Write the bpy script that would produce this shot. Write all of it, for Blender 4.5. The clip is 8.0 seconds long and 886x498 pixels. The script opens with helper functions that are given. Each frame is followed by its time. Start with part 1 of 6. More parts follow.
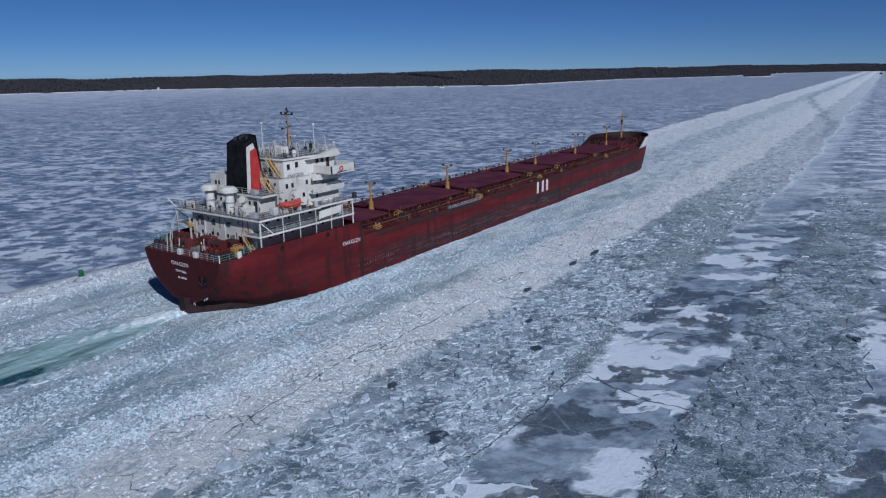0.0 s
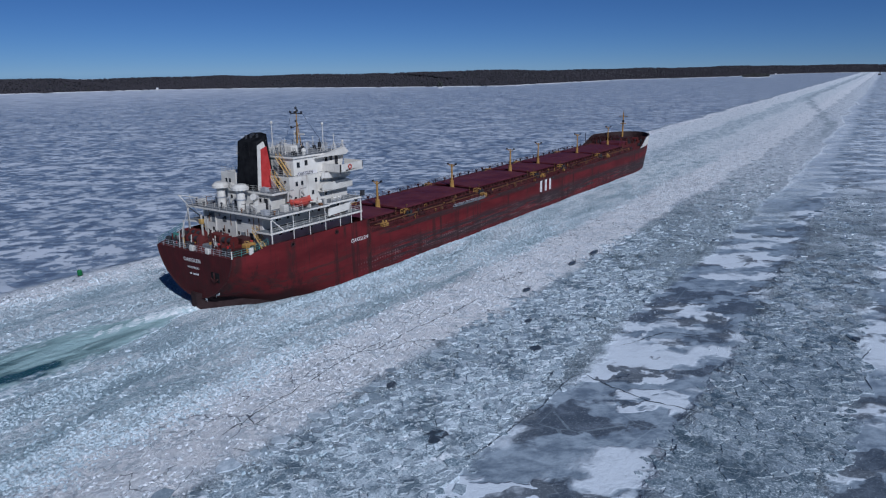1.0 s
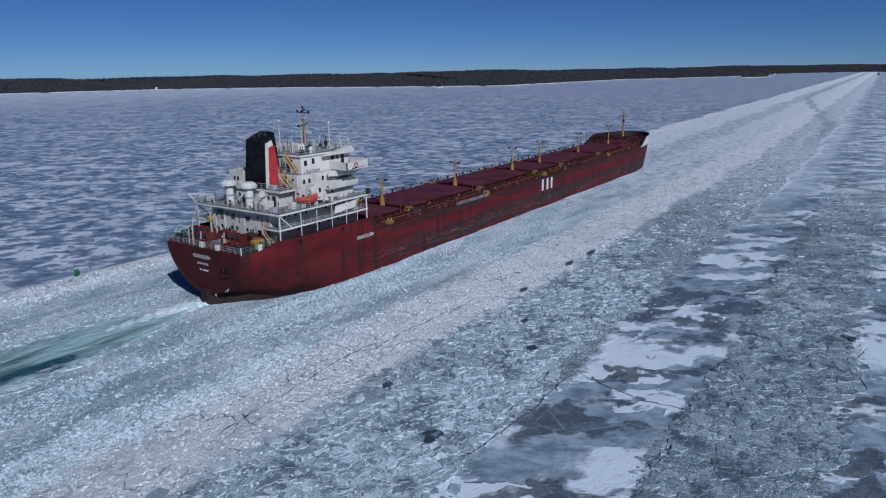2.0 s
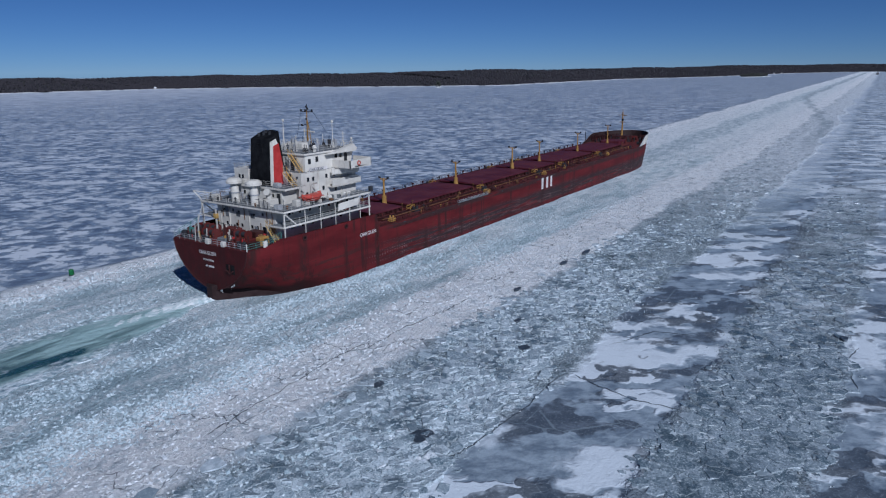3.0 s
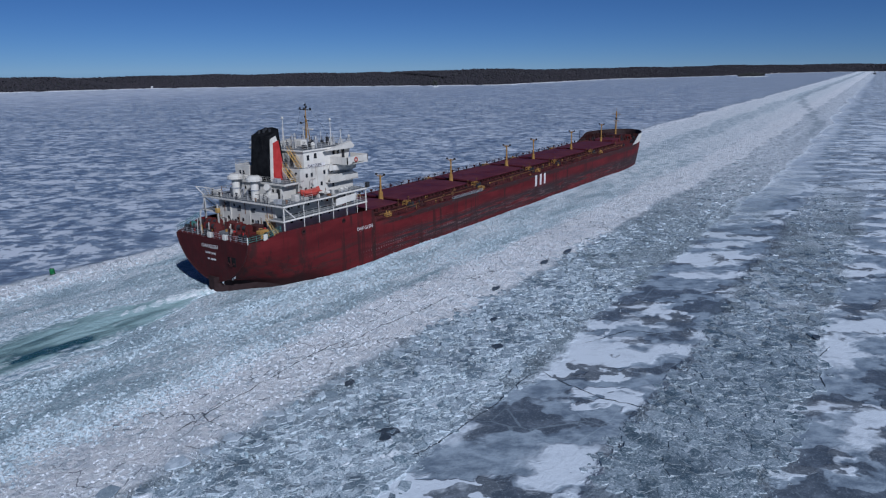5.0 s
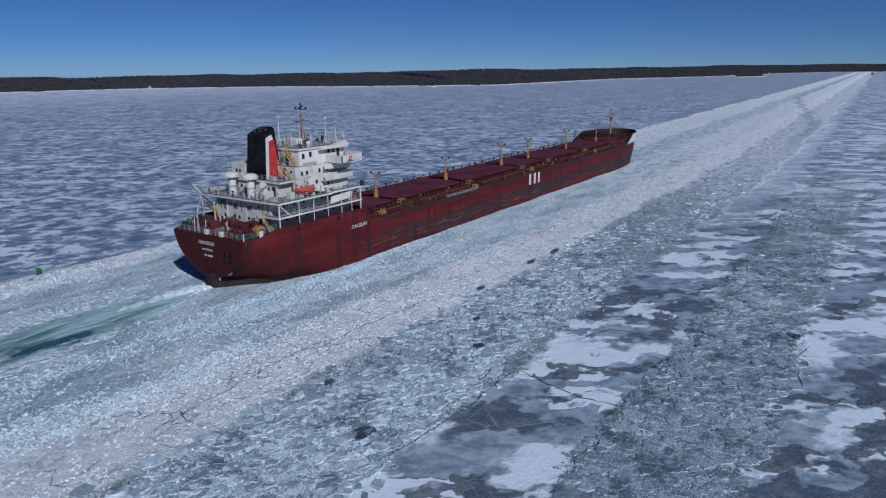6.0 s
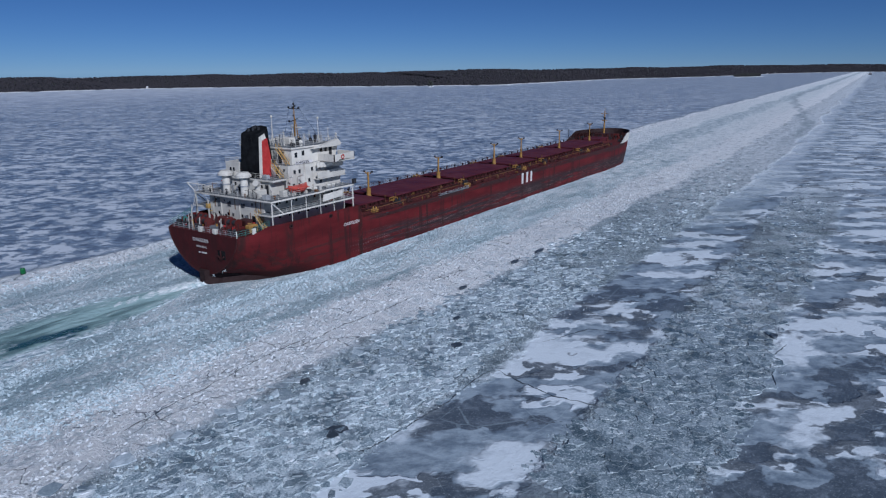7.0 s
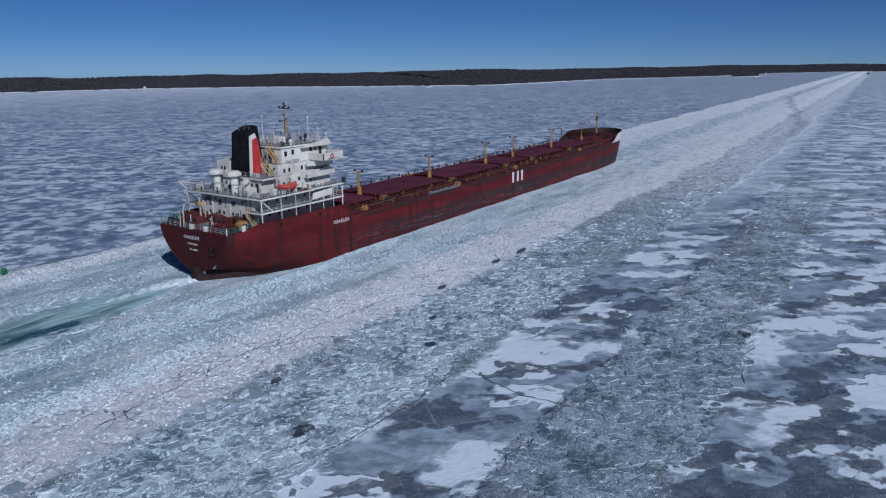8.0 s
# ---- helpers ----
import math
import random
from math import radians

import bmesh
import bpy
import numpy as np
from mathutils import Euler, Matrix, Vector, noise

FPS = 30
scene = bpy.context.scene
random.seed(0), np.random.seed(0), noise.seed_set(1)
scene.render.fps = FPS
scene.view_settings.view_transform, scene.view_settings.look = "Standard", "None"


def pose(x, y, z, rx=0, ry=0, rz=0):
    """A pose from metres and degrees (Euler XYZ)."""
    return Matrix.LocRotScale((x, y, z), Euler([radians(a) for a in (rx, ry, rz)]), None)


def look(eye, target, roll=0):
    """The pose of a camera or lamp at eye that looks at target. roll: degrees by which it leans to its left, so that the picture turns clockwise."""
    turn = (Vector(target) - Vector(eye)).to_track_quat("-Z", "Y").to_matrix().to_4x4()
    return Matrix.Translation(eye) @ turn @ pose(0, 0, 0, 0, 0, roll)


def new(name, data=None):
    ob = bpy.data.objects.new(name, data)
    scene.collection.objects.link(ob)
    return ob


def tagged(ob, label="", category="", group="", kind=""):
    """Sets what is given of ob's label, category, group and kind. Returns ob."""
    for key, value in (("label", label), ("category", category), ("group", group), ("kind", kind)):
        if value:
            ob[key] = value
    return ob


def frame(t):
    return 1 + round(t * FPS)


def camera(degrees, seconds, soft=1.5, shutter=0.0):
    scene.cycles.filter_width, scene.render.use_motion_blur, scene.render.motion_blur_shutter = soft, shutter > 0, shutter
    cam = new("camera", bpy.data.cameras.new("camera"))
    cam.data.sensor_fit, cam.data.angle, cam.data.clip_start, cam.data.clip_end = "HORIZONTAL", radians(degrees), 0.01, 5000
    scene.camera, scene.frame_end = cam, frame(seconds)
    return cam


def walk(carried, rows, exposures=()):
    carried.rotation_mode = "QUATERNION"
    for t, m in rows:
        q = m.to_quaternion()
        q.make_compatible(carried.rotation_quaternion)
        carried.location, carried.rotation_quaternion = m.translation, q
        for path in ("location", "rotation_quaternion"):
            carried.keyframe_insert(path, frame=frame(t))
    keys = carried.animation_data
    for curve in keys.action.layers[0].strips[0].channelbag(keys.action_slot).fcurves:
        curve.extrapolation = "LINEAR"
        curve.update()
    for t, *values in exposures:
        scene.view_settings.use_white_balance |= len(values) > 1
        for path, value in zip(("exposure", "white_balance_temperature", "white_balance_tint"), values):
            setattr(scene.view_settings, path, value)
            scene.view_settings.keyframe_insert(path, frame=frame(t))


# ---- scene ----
cam = camera(66.27, 8.0, soft=1.2)


def aim(x, y, z, yaw, down, roll):
    """Camera pose from a place, a heading, a dip below the horizon and a roll."""
    a, b = radians(yaw), radians(down)
    way = Vector((math.cos(a) * math.cos(b), math.sin(a) * math.cos(b), -math.sin(b)))
    return look(Vector((x, y, z)), Vector((x, y, z)) + way * 100, roll)


FLIGHT = [
    (0.0, -61.87, -93.63, 37.84, 34.279, 14.796, -0.637),
    (0.5, -61.90, -93.55, 37.77, 34.225, 14.772, -0.608),
    (1.0, -61.88, -93.57, 37.74, 34.184, 14.764, -0.589),
    (1.5, -61.82, -93.71, 37.74, 34.153, 14.769, -0.578),
    (2.0, -61.69, -93.96, 37.76, 34.128, 14.780, -0.570),
    (2.5, -61.49, -94.33, 37.78, 34.104, 14.796, -0.565),
    (3.0, -61.22, -94.82, 37.79, 34.079, 14.813, -0.560),
    (3.5, -60.89, -95.42, 37.80, 34.051, 14.828, -0.554),
    (4.0, -60.50, -96.14, 37.80, 34.020, 14.840, -0.546),
    (4.5, -60.05, -96.97, 37.80, 33.983, 14.848, -0.537),
    (5.0, -59.56, -97.90, 37.79, 33.942, 14.852, -0.527),
    (5.5, -59.01, -98.94, 37.78, 33.898, 14.852, -0.517),
    (6.0, -58.42, -100.09, 37.77, 33.852, 14.848, -0.508),
    (6.5, -57.77, -101.36, 37.76, 33.806, 14.843, -0.503),
    (7.0, -57.05, -102.74, 37.76, 33.763, 14.838, -0.504),
    (7.5, -56.24, -104.26, 37.78, 33.728, 14.837, -0.514),
    (8.0, -55.32, -105.94, 37.80, 33.705, 14.842, -0.536),
]
walk(cam, [(r[0], aim(*r[1:])) for r in FLIGHT], exposures=[(0.0, -0.04, 5350, 12), (8.0, -0.04, 5350, 12)])

# ---- world and sun ----
SUN_WAY = Vector((6.6, 11.2, -9.7)).normalized()
SUN_UP = math.asin(-SUN_WAY.z)
world = bpy.data.worlds.new("world")
scene.world = world
world.use_nodes = True
wn = world.node_tree.nodes
sky = wn.new("ShaderNodeTexSky")
sky.sky_type = "NISHITA"
sky.sun_disc = False
sky.sun_elevation = SUN_UP
sky.sun_rotation = math.atan2(-SUN_WAY.x, -SUN_WAY.y)
sky.altitude = 4000
sky.air_density = 0.82
sky.dust_density = 0.0
sky.ozone_density = 9.0
world.node_tree.links.new(sky.outputs[0], wn["Background"].inputs[0])
wn["Background"].inputs[1].default_value = 0.039
sun_data = bpy.data.lights.new("sun", "SUN")
sun_data.energy = 3.6
sun_data.angle = radians(0.53)
sun_data.color = (1.0, 0.95, 0.88)
sun = new("sun", sun_data)
sun.matrix_world = look((-300, -500, 450), Vector((-300, -500, 450)) + SUN_WAY * 10)


# ---- materials ----
class Nodes:
    """A short way to write node materials."""

    def __init__(self, name, rough=0.6, metal=0.0, gloss=0.5):
        self.mat = bpy.data.materials.new(name)
        self.mat.use_nodes = True
        self.tree = self.mat.node_tree
        self.bsdf = self.tree.nodes["Principled BSDF"]
        self.bsdf.inputs["Roughness"].default_value = rough
        self.bsdf.inputs["Metallic"].default_value = metal
        self.bsdf.inputs["Specular IOR Level"].default_value = gloss
        geo = self.add("ShaderNodeNewGeometry")
        self.geo = geo
        self.world_pos = geo.outputs["Position"]
        self.obj_pos = self.add("ShaderNodeTexCoord").outputs["Object"]

    def add(self, kind, **props):
        n = self.tree.nodes.new(kind)
        for k, v in props.items():
            setattr(n, k, v)
        return n

    def put(self, socket, value):
        if isinstance(value, bpy.types.NodeSocket):
            self.tree.links.new(value, socket)
        elif isinstance(value, tuple) and len(value) == 3 and socket.type == "RGBA":
            socket.default_value = (*value, 1)
        else:
            socket.default_value = value

    def m(self, op, a, b=0.0, c=0.0):
        n = self.add("ShaderNodeMath", operation=op)
        for s, v in zip(n.inputs, (a, b, c)):
            self.put(s, v)
        return n.outputs[0]

    def step(self, v, lo, hi, a=0.0, b=1.0):
        n = self.add("ShaderNodeMapRange", interpolation_type="SMOOTHSTEP")
        for s, x in zip(n.inputs, (v, lo, hi, a, b)):
            self.put(s, x)
        return n.outputs[0]

    def band(self, v, lo, hi, soft):
        return self.m("MULTIPLY", self.step(v, lo - soft, lo + soft), self.step(v, hi - soft, hi + soft, 1.0, 0.0))

    def mix(self, fac, a, b):
        n = self.add("ShaderNodeMix", data_type="RGBA")
        self.put(n.inputs[0], fac)
        self.put(n.inputs[6], a)
        self.put(n.inputs[7], b)
        return n.outputs[2]

    def scaled(self, pos, sx, sy, sz, turn=0.0):
        n = self.add("ShaderNodeMapping")
        self.put(n.inputs[0], pos)
        n.inputs["Scale"].default_value = (sx, sy, sz)
        if turn:
            t = self.add("ShaderNodeMapping")
            self.put(t.inputs[0], pos)
            t.inputs["Rotation"].default_value = (0, 0, radians(turn))
            self.put(n.inputs[0], t.outputs[0])
        return n.outputs[0]

    def noise(self, pos, scale, detail=4.0, rough=0.55, warp=0.0):
        n = self.add("ShaderNodeTexNoise")
        self.put(n.inputs["Vector"], pos)
        n.inputs["Scale"].default_value = scale
        n.inputs["Detail"].default_value = detail
        n.inputs["Roughness"].default_value = rough
        n.inputs["Distortion"].default_value = warp
        return n.outputs[0]

    def voronoi(self, pos, scale, feature="F1", out="Distance"):
        n = self.add("ShaderNodeTexVoronoi", feature=feature)
        self.put(n.inputs["Vector"], pos)
        n.inputs["Scale"].default_value = scale
        return n.outputs[out]

    def xyz(self, pos):
        n = self.add("ShaderNodeSeparateXYZ")
        self.put(n.inputs[0], pos)
        return n.outputs

    def bump(self, height, strength, distance):
        n = self.add("ShaderNodeBump")
        n.inputs["Strength"].default_value = strength
        n.inputs["Distance"].default_value = distance
        self.put(n.inputs["Height"], height)
        self.put(self.bsdf.inputs["Normal"], n.outputs[0])

    def color(self, value):
        self.put(self.bsdf.inputs["Base Color"], value)
        return self

    def rough(self, value):
        self.put(self.bsdf.inputs["Roughness"], value)


def paint(name, color, rough=0.5, worn=(0.12, 0.06, 0.04), wear=0.25, scale=0.6, metal=0.0, streak=True, gloss=0.2):
    """Ship's paint with faded patches, fine grime and rust streaks that run down."""
    k = Nodes(name, rough, metal, gloss)
    pos = k.obj_pos
    fade = k.noise(pos, scale, 5, 0.6)
    dark = tuple(c * 0.86 for c in color)
    light = tuple(min(1, c * 1.15 + 0.01) for c in color)
    c = k.mix(k.step(fade, 0.35, 0.65), dark, light)
    run = k.noise(k.scaled(pos, 2.2, 2.2, 0.12 if streak else 2.2), 1.0, 4, 0.65)
    c = k.mix(k.m("MULTIPLY", k.step(run, 0.58, 0.78), wear), c, worn)
    grime = k.noise(k.scaled(pos, 1.0, 1.0, 0.5), 1.3, 6, 0.7)
    c = k.mix(k.m("MULTIPLY", k.step(grime, 0.52, 0.70), wear * 0.55), c, tuple(0.5 * (a + b) for a, b in zip(color, worn)))
    k.color(c)
    k.rough(k.step(fade, 0.2, 0.8, rough * 0.8, min(1, rough * 1.25)))
    k.bump(k.noise(pos, 3.0, 3), 0.15, 0.02)
    return k.mat


def ice_lane_masks(k):
    """Distances across the broken lane: the bands along it, which bend a little to port far ahead."""
    x, y, z = k.xyz(k.world_pos)
    bend = k.m("MULTIPLY", k.m("MAXIMUM", k.m("SUBTRACT", x, 250.0), 0.0), 0.031)
    wob = k.noise(k.scaled(k.world_pos, 0.5, 1.0, 1.0), 0.06, 4, 0.6)
    wob2 = k.noise(k.world_pos, 0.35, 4, 0.6)
    v = k.m("SUBTRACT", y, bend)
    v = k.m("ADD", v, k.m("MULTIPLY", k.m("SUBTRACT", wob, 0.5), 9.0))
    v = k.m("ADD", v, k.m("MULTIPLY", k.m("SUBTRACT", wob2, 0.5), 5.0))
    wob3 = k.noise(k.world_pos, 0.014, 3, 0.5)
    v = k.m("ADD", v, k.m("MULTIPLY", k.m("MULTIPLY", k.m("SUBTRACT", wob3, 0.5), 22.0), k.step(x, 200, 600)))
    return x, y, v


def make_ice_ground():
    k = Nodes("lake_ice", 0.45)
    p = k.world_pos
    x, y, v = ice_lane_masks(k)
    slush = (0.47, 0.57, 0.63)
    # old sheet: milky ice, wind drifts of snow with frayed edges, and dark glare ice cut into both
    warp = k.add("ShaderNodeTexNoise")
    k.put(warp.inputs["Vector"], p)
    warp.inputs["Scale"].default_value = 0.32
    warp.inputs["Detail"].default_value = 2.5
    wide = k.add("ShaderNodeVectorMath", operation="SCALE")
    k.put(wide.inputs[0], warp.outputs[1])
    wide.inputs["Scale"].default_value = 4.2
    pw = k.add("ShaderNodeVectorMath", operation="ADD")
    k.put(pw.inputs[0], p)
    k.put(pw.inputs[1], wide.outputs[0])
    pw = pw.outputs[0]
    port = k.step(y, 20, 40)
    star = k.m("SUBTRACT", 1.0, port)
    n2 = k.noise(k.scaled(p, 0.55, 1.0, 1.0, 50.0), 0.06, 3, 0.5)
    n3 = k.noise(p, 1.8, 5, 0.65)
    na = k.noise(k.scaled(pw, 0.50, 1.0, 1.0, 50.0), 0.17, 4, 0.46)
    nb = k.noise(k.scaled(pw, 0.55, 1.0, 1.0, 44.0), 0.19, 4, 0.5)
    nc = k.noise(k.scaled(pw, 0.80, 1.0, 1.0, 50.0), 0.29, 6, 0.6)
    grit = k.noise(p, 3.4, 6, 0.75)
    haze = k.noise(k.scaled(p, 0.7, 1.0, 1.0, 50.0), 0.5, 7, 0.68)
    soft = k.step(k.noise(p, 0.09, 3), 0.42, 0.58, 0.018, 0.09)
    # starboard
    near = k.mix(k.step(haze, 0.34, 0.64), (0.14, 0.18, 0.23), (0.33, 0.395, 0.46))
    drift_s = k.step(na, 0.482, k.m("ADD", 0.489, soft))
    near = k.mix(k.m("MULTIPLY", drift_s, k.step(haze, 0.25, 0.55, 0.72, 1.0)), near, (0.61, 0.675, 0.745))
    hole = k.m("MULTIPLY", k.step(nb, 0.525, k.m("ADD", 0.533, k.m("MULTIPLY", soft, 0.6))), k.step(na, 0.64, 0.58))
    dark_ice = k.mix(k.step(grit, 0.52, 0.70), (0.062, 0.078, 0.100), (0.30, 0.34, 0.39))
    dark_ice = k.mix(k.m("MULTIPLY", k.step(haze, 0.48, 0.66), 0.55), dark_ice, (0.20, 0.235, 0.285))
    near = k.mix(k.m("MULTIPLY", hole, 0.93), near, dark_ice)
    # port: closer, thinner drifts on slate ice
    ncn = k.m("ADD", k.m("MULTIPLY", nc, 0.86), k.m("MULTIPLY", n2, 0.14))
    ncn = k.m("ADD", ncn, k.m("MULTIPLY", k.m("SUBTRACT", n3, 0.5), 0.05))
    away = k.mix(k.step(ncn, 0.40, 0.475), (0.105, 0.133, 0.185), (0.205, 0.255, 0.33))
    drift_p = k.step(ncn, 0.500, 0.535)
    away = k.mix(k.m("MULTIPLY", drift_p, k.step(n2, 0.36, 0.62, 0.42, 0.72)), away, (0.64, 0.685, 0.755))
    sheet = k.mix(port, near, away)
    drift = k.m("ADD", k.m("MULTIPLY", drift_p, port), k.m("MULTIPLY", drift_s, star))
    n1 = na
    scratch = k.step(k.noise(k.scaled(p, 1, 9, 1, 20), 0.6, 6, 0.75), 0.57, 0.75)
    sheet = k.mix(k.m("MULTIPLY", scratch, 0.16), sheet, slush)
    vein = k.m("MULTIPLY", k.step(k.m("ADD", k.voronoi(p, 0.16, "DISTANCE_TO_EDGE"), k.m("MULTIPLY", n1, 0.06)), 0.040, 0.030), k.step(n2, 0.45, 0.6))
    sheet = k.mix(k.m("MULTIPLY", vein, 0.22), sheet, slush)
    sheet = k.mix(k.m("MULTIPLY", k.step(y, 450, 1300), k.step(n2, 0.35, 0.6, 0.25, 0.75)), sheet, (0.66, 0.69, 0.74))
    shard_pos = k.add("ShaderNodeVectorMath", operation="ADD")
    k.put(shard_pos.inputs[0], p)
    wn_ = k.add("ShaderNodeTexNoise")
    k.put(wn_.inputs["Vector"], p)
    wn_.inputs["Scale"].default_value = 0.8
    scl = k.add("ShaderNodeVectorMath", operation="SCALE")
    k.put(scl.inputs[0], wn_.outputs[1])
    scl.inputs["Scale"].default_value = 0.8
    k.put(shard_pos.inputs[1], scl.outputs[0])
    sp = shard_pos.outputs[0]
    # crushed ice of the lane: streaks of blue slush and whiter lumps along it
    lump = k.noise(p, 1.5, 6, 0.65)
    streak = k.noise(k.scaled(p, 0.26, 1, 1), 0.26, 3, 0.5, 0.5)
    swath = k.noise(k.scaled(p, 0.16, 1, 1), 0.13, 4, 0.55, 0.4)
    calm = k.step(swath, 0.50, 0.40)
    fine = k.noise(p, 3.0, 6, 0.74)
    mixv = k.m("ADD", k.m("MULTIPLY", lump, 0.40), k.m("ADD", k.m("MULTIPLY", streak, 0.42), k.m("MULTIPLY", swath, 0.30)))
    crush = k.mix(k.step(mixv, 0.495, 0.635), (0.37, 0.49, 0.55), (0.84, 0.88, 0.91))
    crush = k.mix(k.m("MULTIPLY", k.step(mixv, 0.50, 0.44), 0.7), crush, (0.22, 0.31, 0.36))
    seam = k.m("ABSOLUTE", k.m("SUBTRACT", k.noise(k.scaled(p, 0.6, 1, 1), 0.45, 5, 0.65), 0.5))
    seam = k.m("MULTIPLY", k.step(seam, 0.020, 0.004), k.step(streak, 0.56, 0.44))
    crush = k.mix(k.m("MULTIPLY", seam, 0.7), crush, (0.12, 0.17, 0.20))
    knob = k.m("ADD", k.m("MULTIPLY", k.voronoi(sp, 1.0), 0.6), k.m("MULTIPLY", k.voronoi(sp, 2.4), 0.55))
    rough_ice = k.m("SUBTRACT", 1.0, k.m("MULTIPLY", calm, 0.65))
    crush = k.mix(k.m("MULTIPLY", k.m("MULTIPLY", k.step(knob, 0.46, 0.70), 0.6), rough_ice), crush, (0.40, 0.51, 0.57))
    crush = k.mix(k.m("MULTIPLY", k.m("MULTIPLY", k.step(knob, 0.40, 0.22), 0.55), rough_ice), crush, (0.84, 0.87, 0.90))
    crush = k.mix(k.m("MULTIPLY", k.m("MULTIPLY", k.step(fine, 0.47, 0.38), 0.55), rough_ice), crush, (0.19, 0.27, 0.32))
    crush = k.mix(k.m("MULTIPLY", k.m("MULTIPLY", k.step(fine, 0.54, 0.64), 0.55), rough_ice), crush, (0.86, 0.88, 0.90))
    # coarse brash: a mosaic of flat shards with dark melt between them
    cval = k.xyz(k.voronoi(sp, 1.1, "F1", "Color"))[0]
    edge = k.voronoi(sp, 1.1, "DISTANCE_TO_EDGE")
    cval3 = k.xyz(k.voronoi(sp, 2.7, "F1", "Color"))[2]
    patch = k.noise(p, 0.16, 6, 0.62)
    cvals = k.m("ADD", k.m("MULTIPLY", cval, 0.6), k.m("MULTIPLY", cval3, 0.5))
    brash = k.mix(k.step(cvals, 0.2, 0.95), (0.23, 0.295, 0.34), (0.44, 0.52, 0.58))
    brash = k.mix(k.m("MULTIPLY", k.step(edge, 0.06, 0.012), k.step(patch, 0.40, 0.56, 0.25, 0.9)), brash, (0.045, 0.07, 0.09))
    brash = k.mix(k.m("MULTIPLY", k.step(patch, 0.55, 0.64), 0.7), brash, (0.085, 0.13, 0.155))
    brash = k.mix(k.m("MULTIPLY", k.step(fine, 0.53, 0.62), 0.7), brash, (0.66, 0.73, 0.78))
    brash = k.mix(k.m("MULTIPLY", k.step(fine, 0.46, 0.38), 0.7), brash, (0.08, 0.12, 0.145))
    # snow-covered rim of the lane with broken plates
    plate = k.voronoi(k.scaled(sp, 0.55, 1, 1, -8), 0.30, "DISTANCE_TO_EDGE")
    crack = k.m("MULTIPLY", k.step(k.m("ADD", plate, k.m("MULTIPLY", lump, 0.05)), 0.047, 0.030), k.step(k.noise(p, 0.12, 3), 0.42, 0.56))
    rim = k.mix(k.step(k.noise(p, 0.45, 5, 0.6), 0.34, 0.56), (0.76, 0.80, 0.845), (0.89, 0.90, 0.92))
    rim = k.mix(k.m("MULTIPLY", k.step(fine, 0.43, 0.35), 0.6), rim, (0.34, 0.41, 0.47))
    rim = k.mix(k.m("MULTIPLY", k.step(knob, 0.52, 0.74), k.step(k.noise(p, 0.2, 4), 0.42, 0.6, 0.1, 0.65)), rim, (0.40, 0.47, 0.53))
    nick = k.m("MULTIPLY", k.step(k.noise(p, 1.1, 6, 0.7), 0.60, 0.65), k.step(k.noise(p, 0.16, 3), 0.52, 0.62))
    rim = k.mix(k.m("MULTIPLY", nick, 0.8), rim, (0.13, 0.15, 0.18))
    rim = k.mix(k.m("MULTIPLY", crack, 0.9), rim, (0.07, 0.085, 0.11))
    # the bands
    far = k.step(x, 70, 160)
    c = k.mix(k.band(v, -29, 35, 1.2), sheet, crush)
    ahead = k.m("MULTIPLY", k.band(v, -9, 5, 3.0), k.step(x, 190, 260))
    c = k.mix(k.m("MULTIPLY", ahead, 0.75), c, (0.34, 0.43, 0.49))
    c = k.mix(k.m("MULTIPLY", k.band(v, 6, 26, 3.0), k.m("MULTIPLY", k.step(x, 190, 260), 0.7)), c, rim)
    c = k.mix(k.band(v, 26, 34.5, 1.5), c, rim)
    c = k.mix(k.m("MULTIPLY", k.band(v, -31, -12, 3.0), k.m("MULTIPLY", k.step(x, 210, 300), 0.6)), c, rim)
    c = k.mix(k.band(v, -43, -29, 1.4), c, rim)
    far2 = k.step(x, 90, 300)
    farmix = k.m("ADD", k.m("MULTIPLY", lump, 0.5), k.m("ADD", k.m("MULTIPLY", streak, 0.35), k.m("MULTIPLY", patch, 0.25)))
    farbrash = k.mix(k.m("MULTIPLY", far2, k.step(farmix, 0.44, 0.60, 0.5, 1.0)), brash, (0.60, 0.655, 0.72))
    speck = k.step(k.noise(k.scaled(p, 0.5, 1, 1), 0.62, 6, 0.72), 0.55, 0.60)
    farbrash = k.mix(k.m("MULTIPLY", k.m("MULTIPLY", speck, far), 0.75), farbrash, (0.10, 0.14, 0.18))
    old = k.mix(k.m("MULTIPLY", far, 0.85), sheet, farbrash)
    c = k.mix(k.band(v, -71, -61, 1.5), c, old)
    c = k.mix(k.band(v, -62, -43.5, 1.3), c, farbrash)
    dark = k.m("MULTIPLY", k.m("MULTIPLY", k.band(v, -51, -43.5, 1.5), k.step(x, 30, 80)), k.step(lump, 0.50, 0.40))
    c = k.mix(k.m("MULTIPLY", dark, 0.75), c, (0.13, 0.18, 0.21))
    c = k.mix(k.m("MULTIPLY", k.band(v, -92, -78, 2.2), k.m("MULTIPLY", k.step(x, 230, 120), k.step(patch, 0.40, 0.58, 0.15, 0.9))), c, brash)
    dark2 = k.m("MULTIPLY", k.m("MULTIPLY", k.band(v, -75, -69, 1.8), far), k.step(streak, 0.38, 0.54))
    c = k.mix(k.m("MULTIPLY", dark2, 0.4), c, (0.15, 0.20, 0.24))
    clot = k.noise(k.scaled(p, 0.55, 1, 1), 0.30, 8, 0.80)
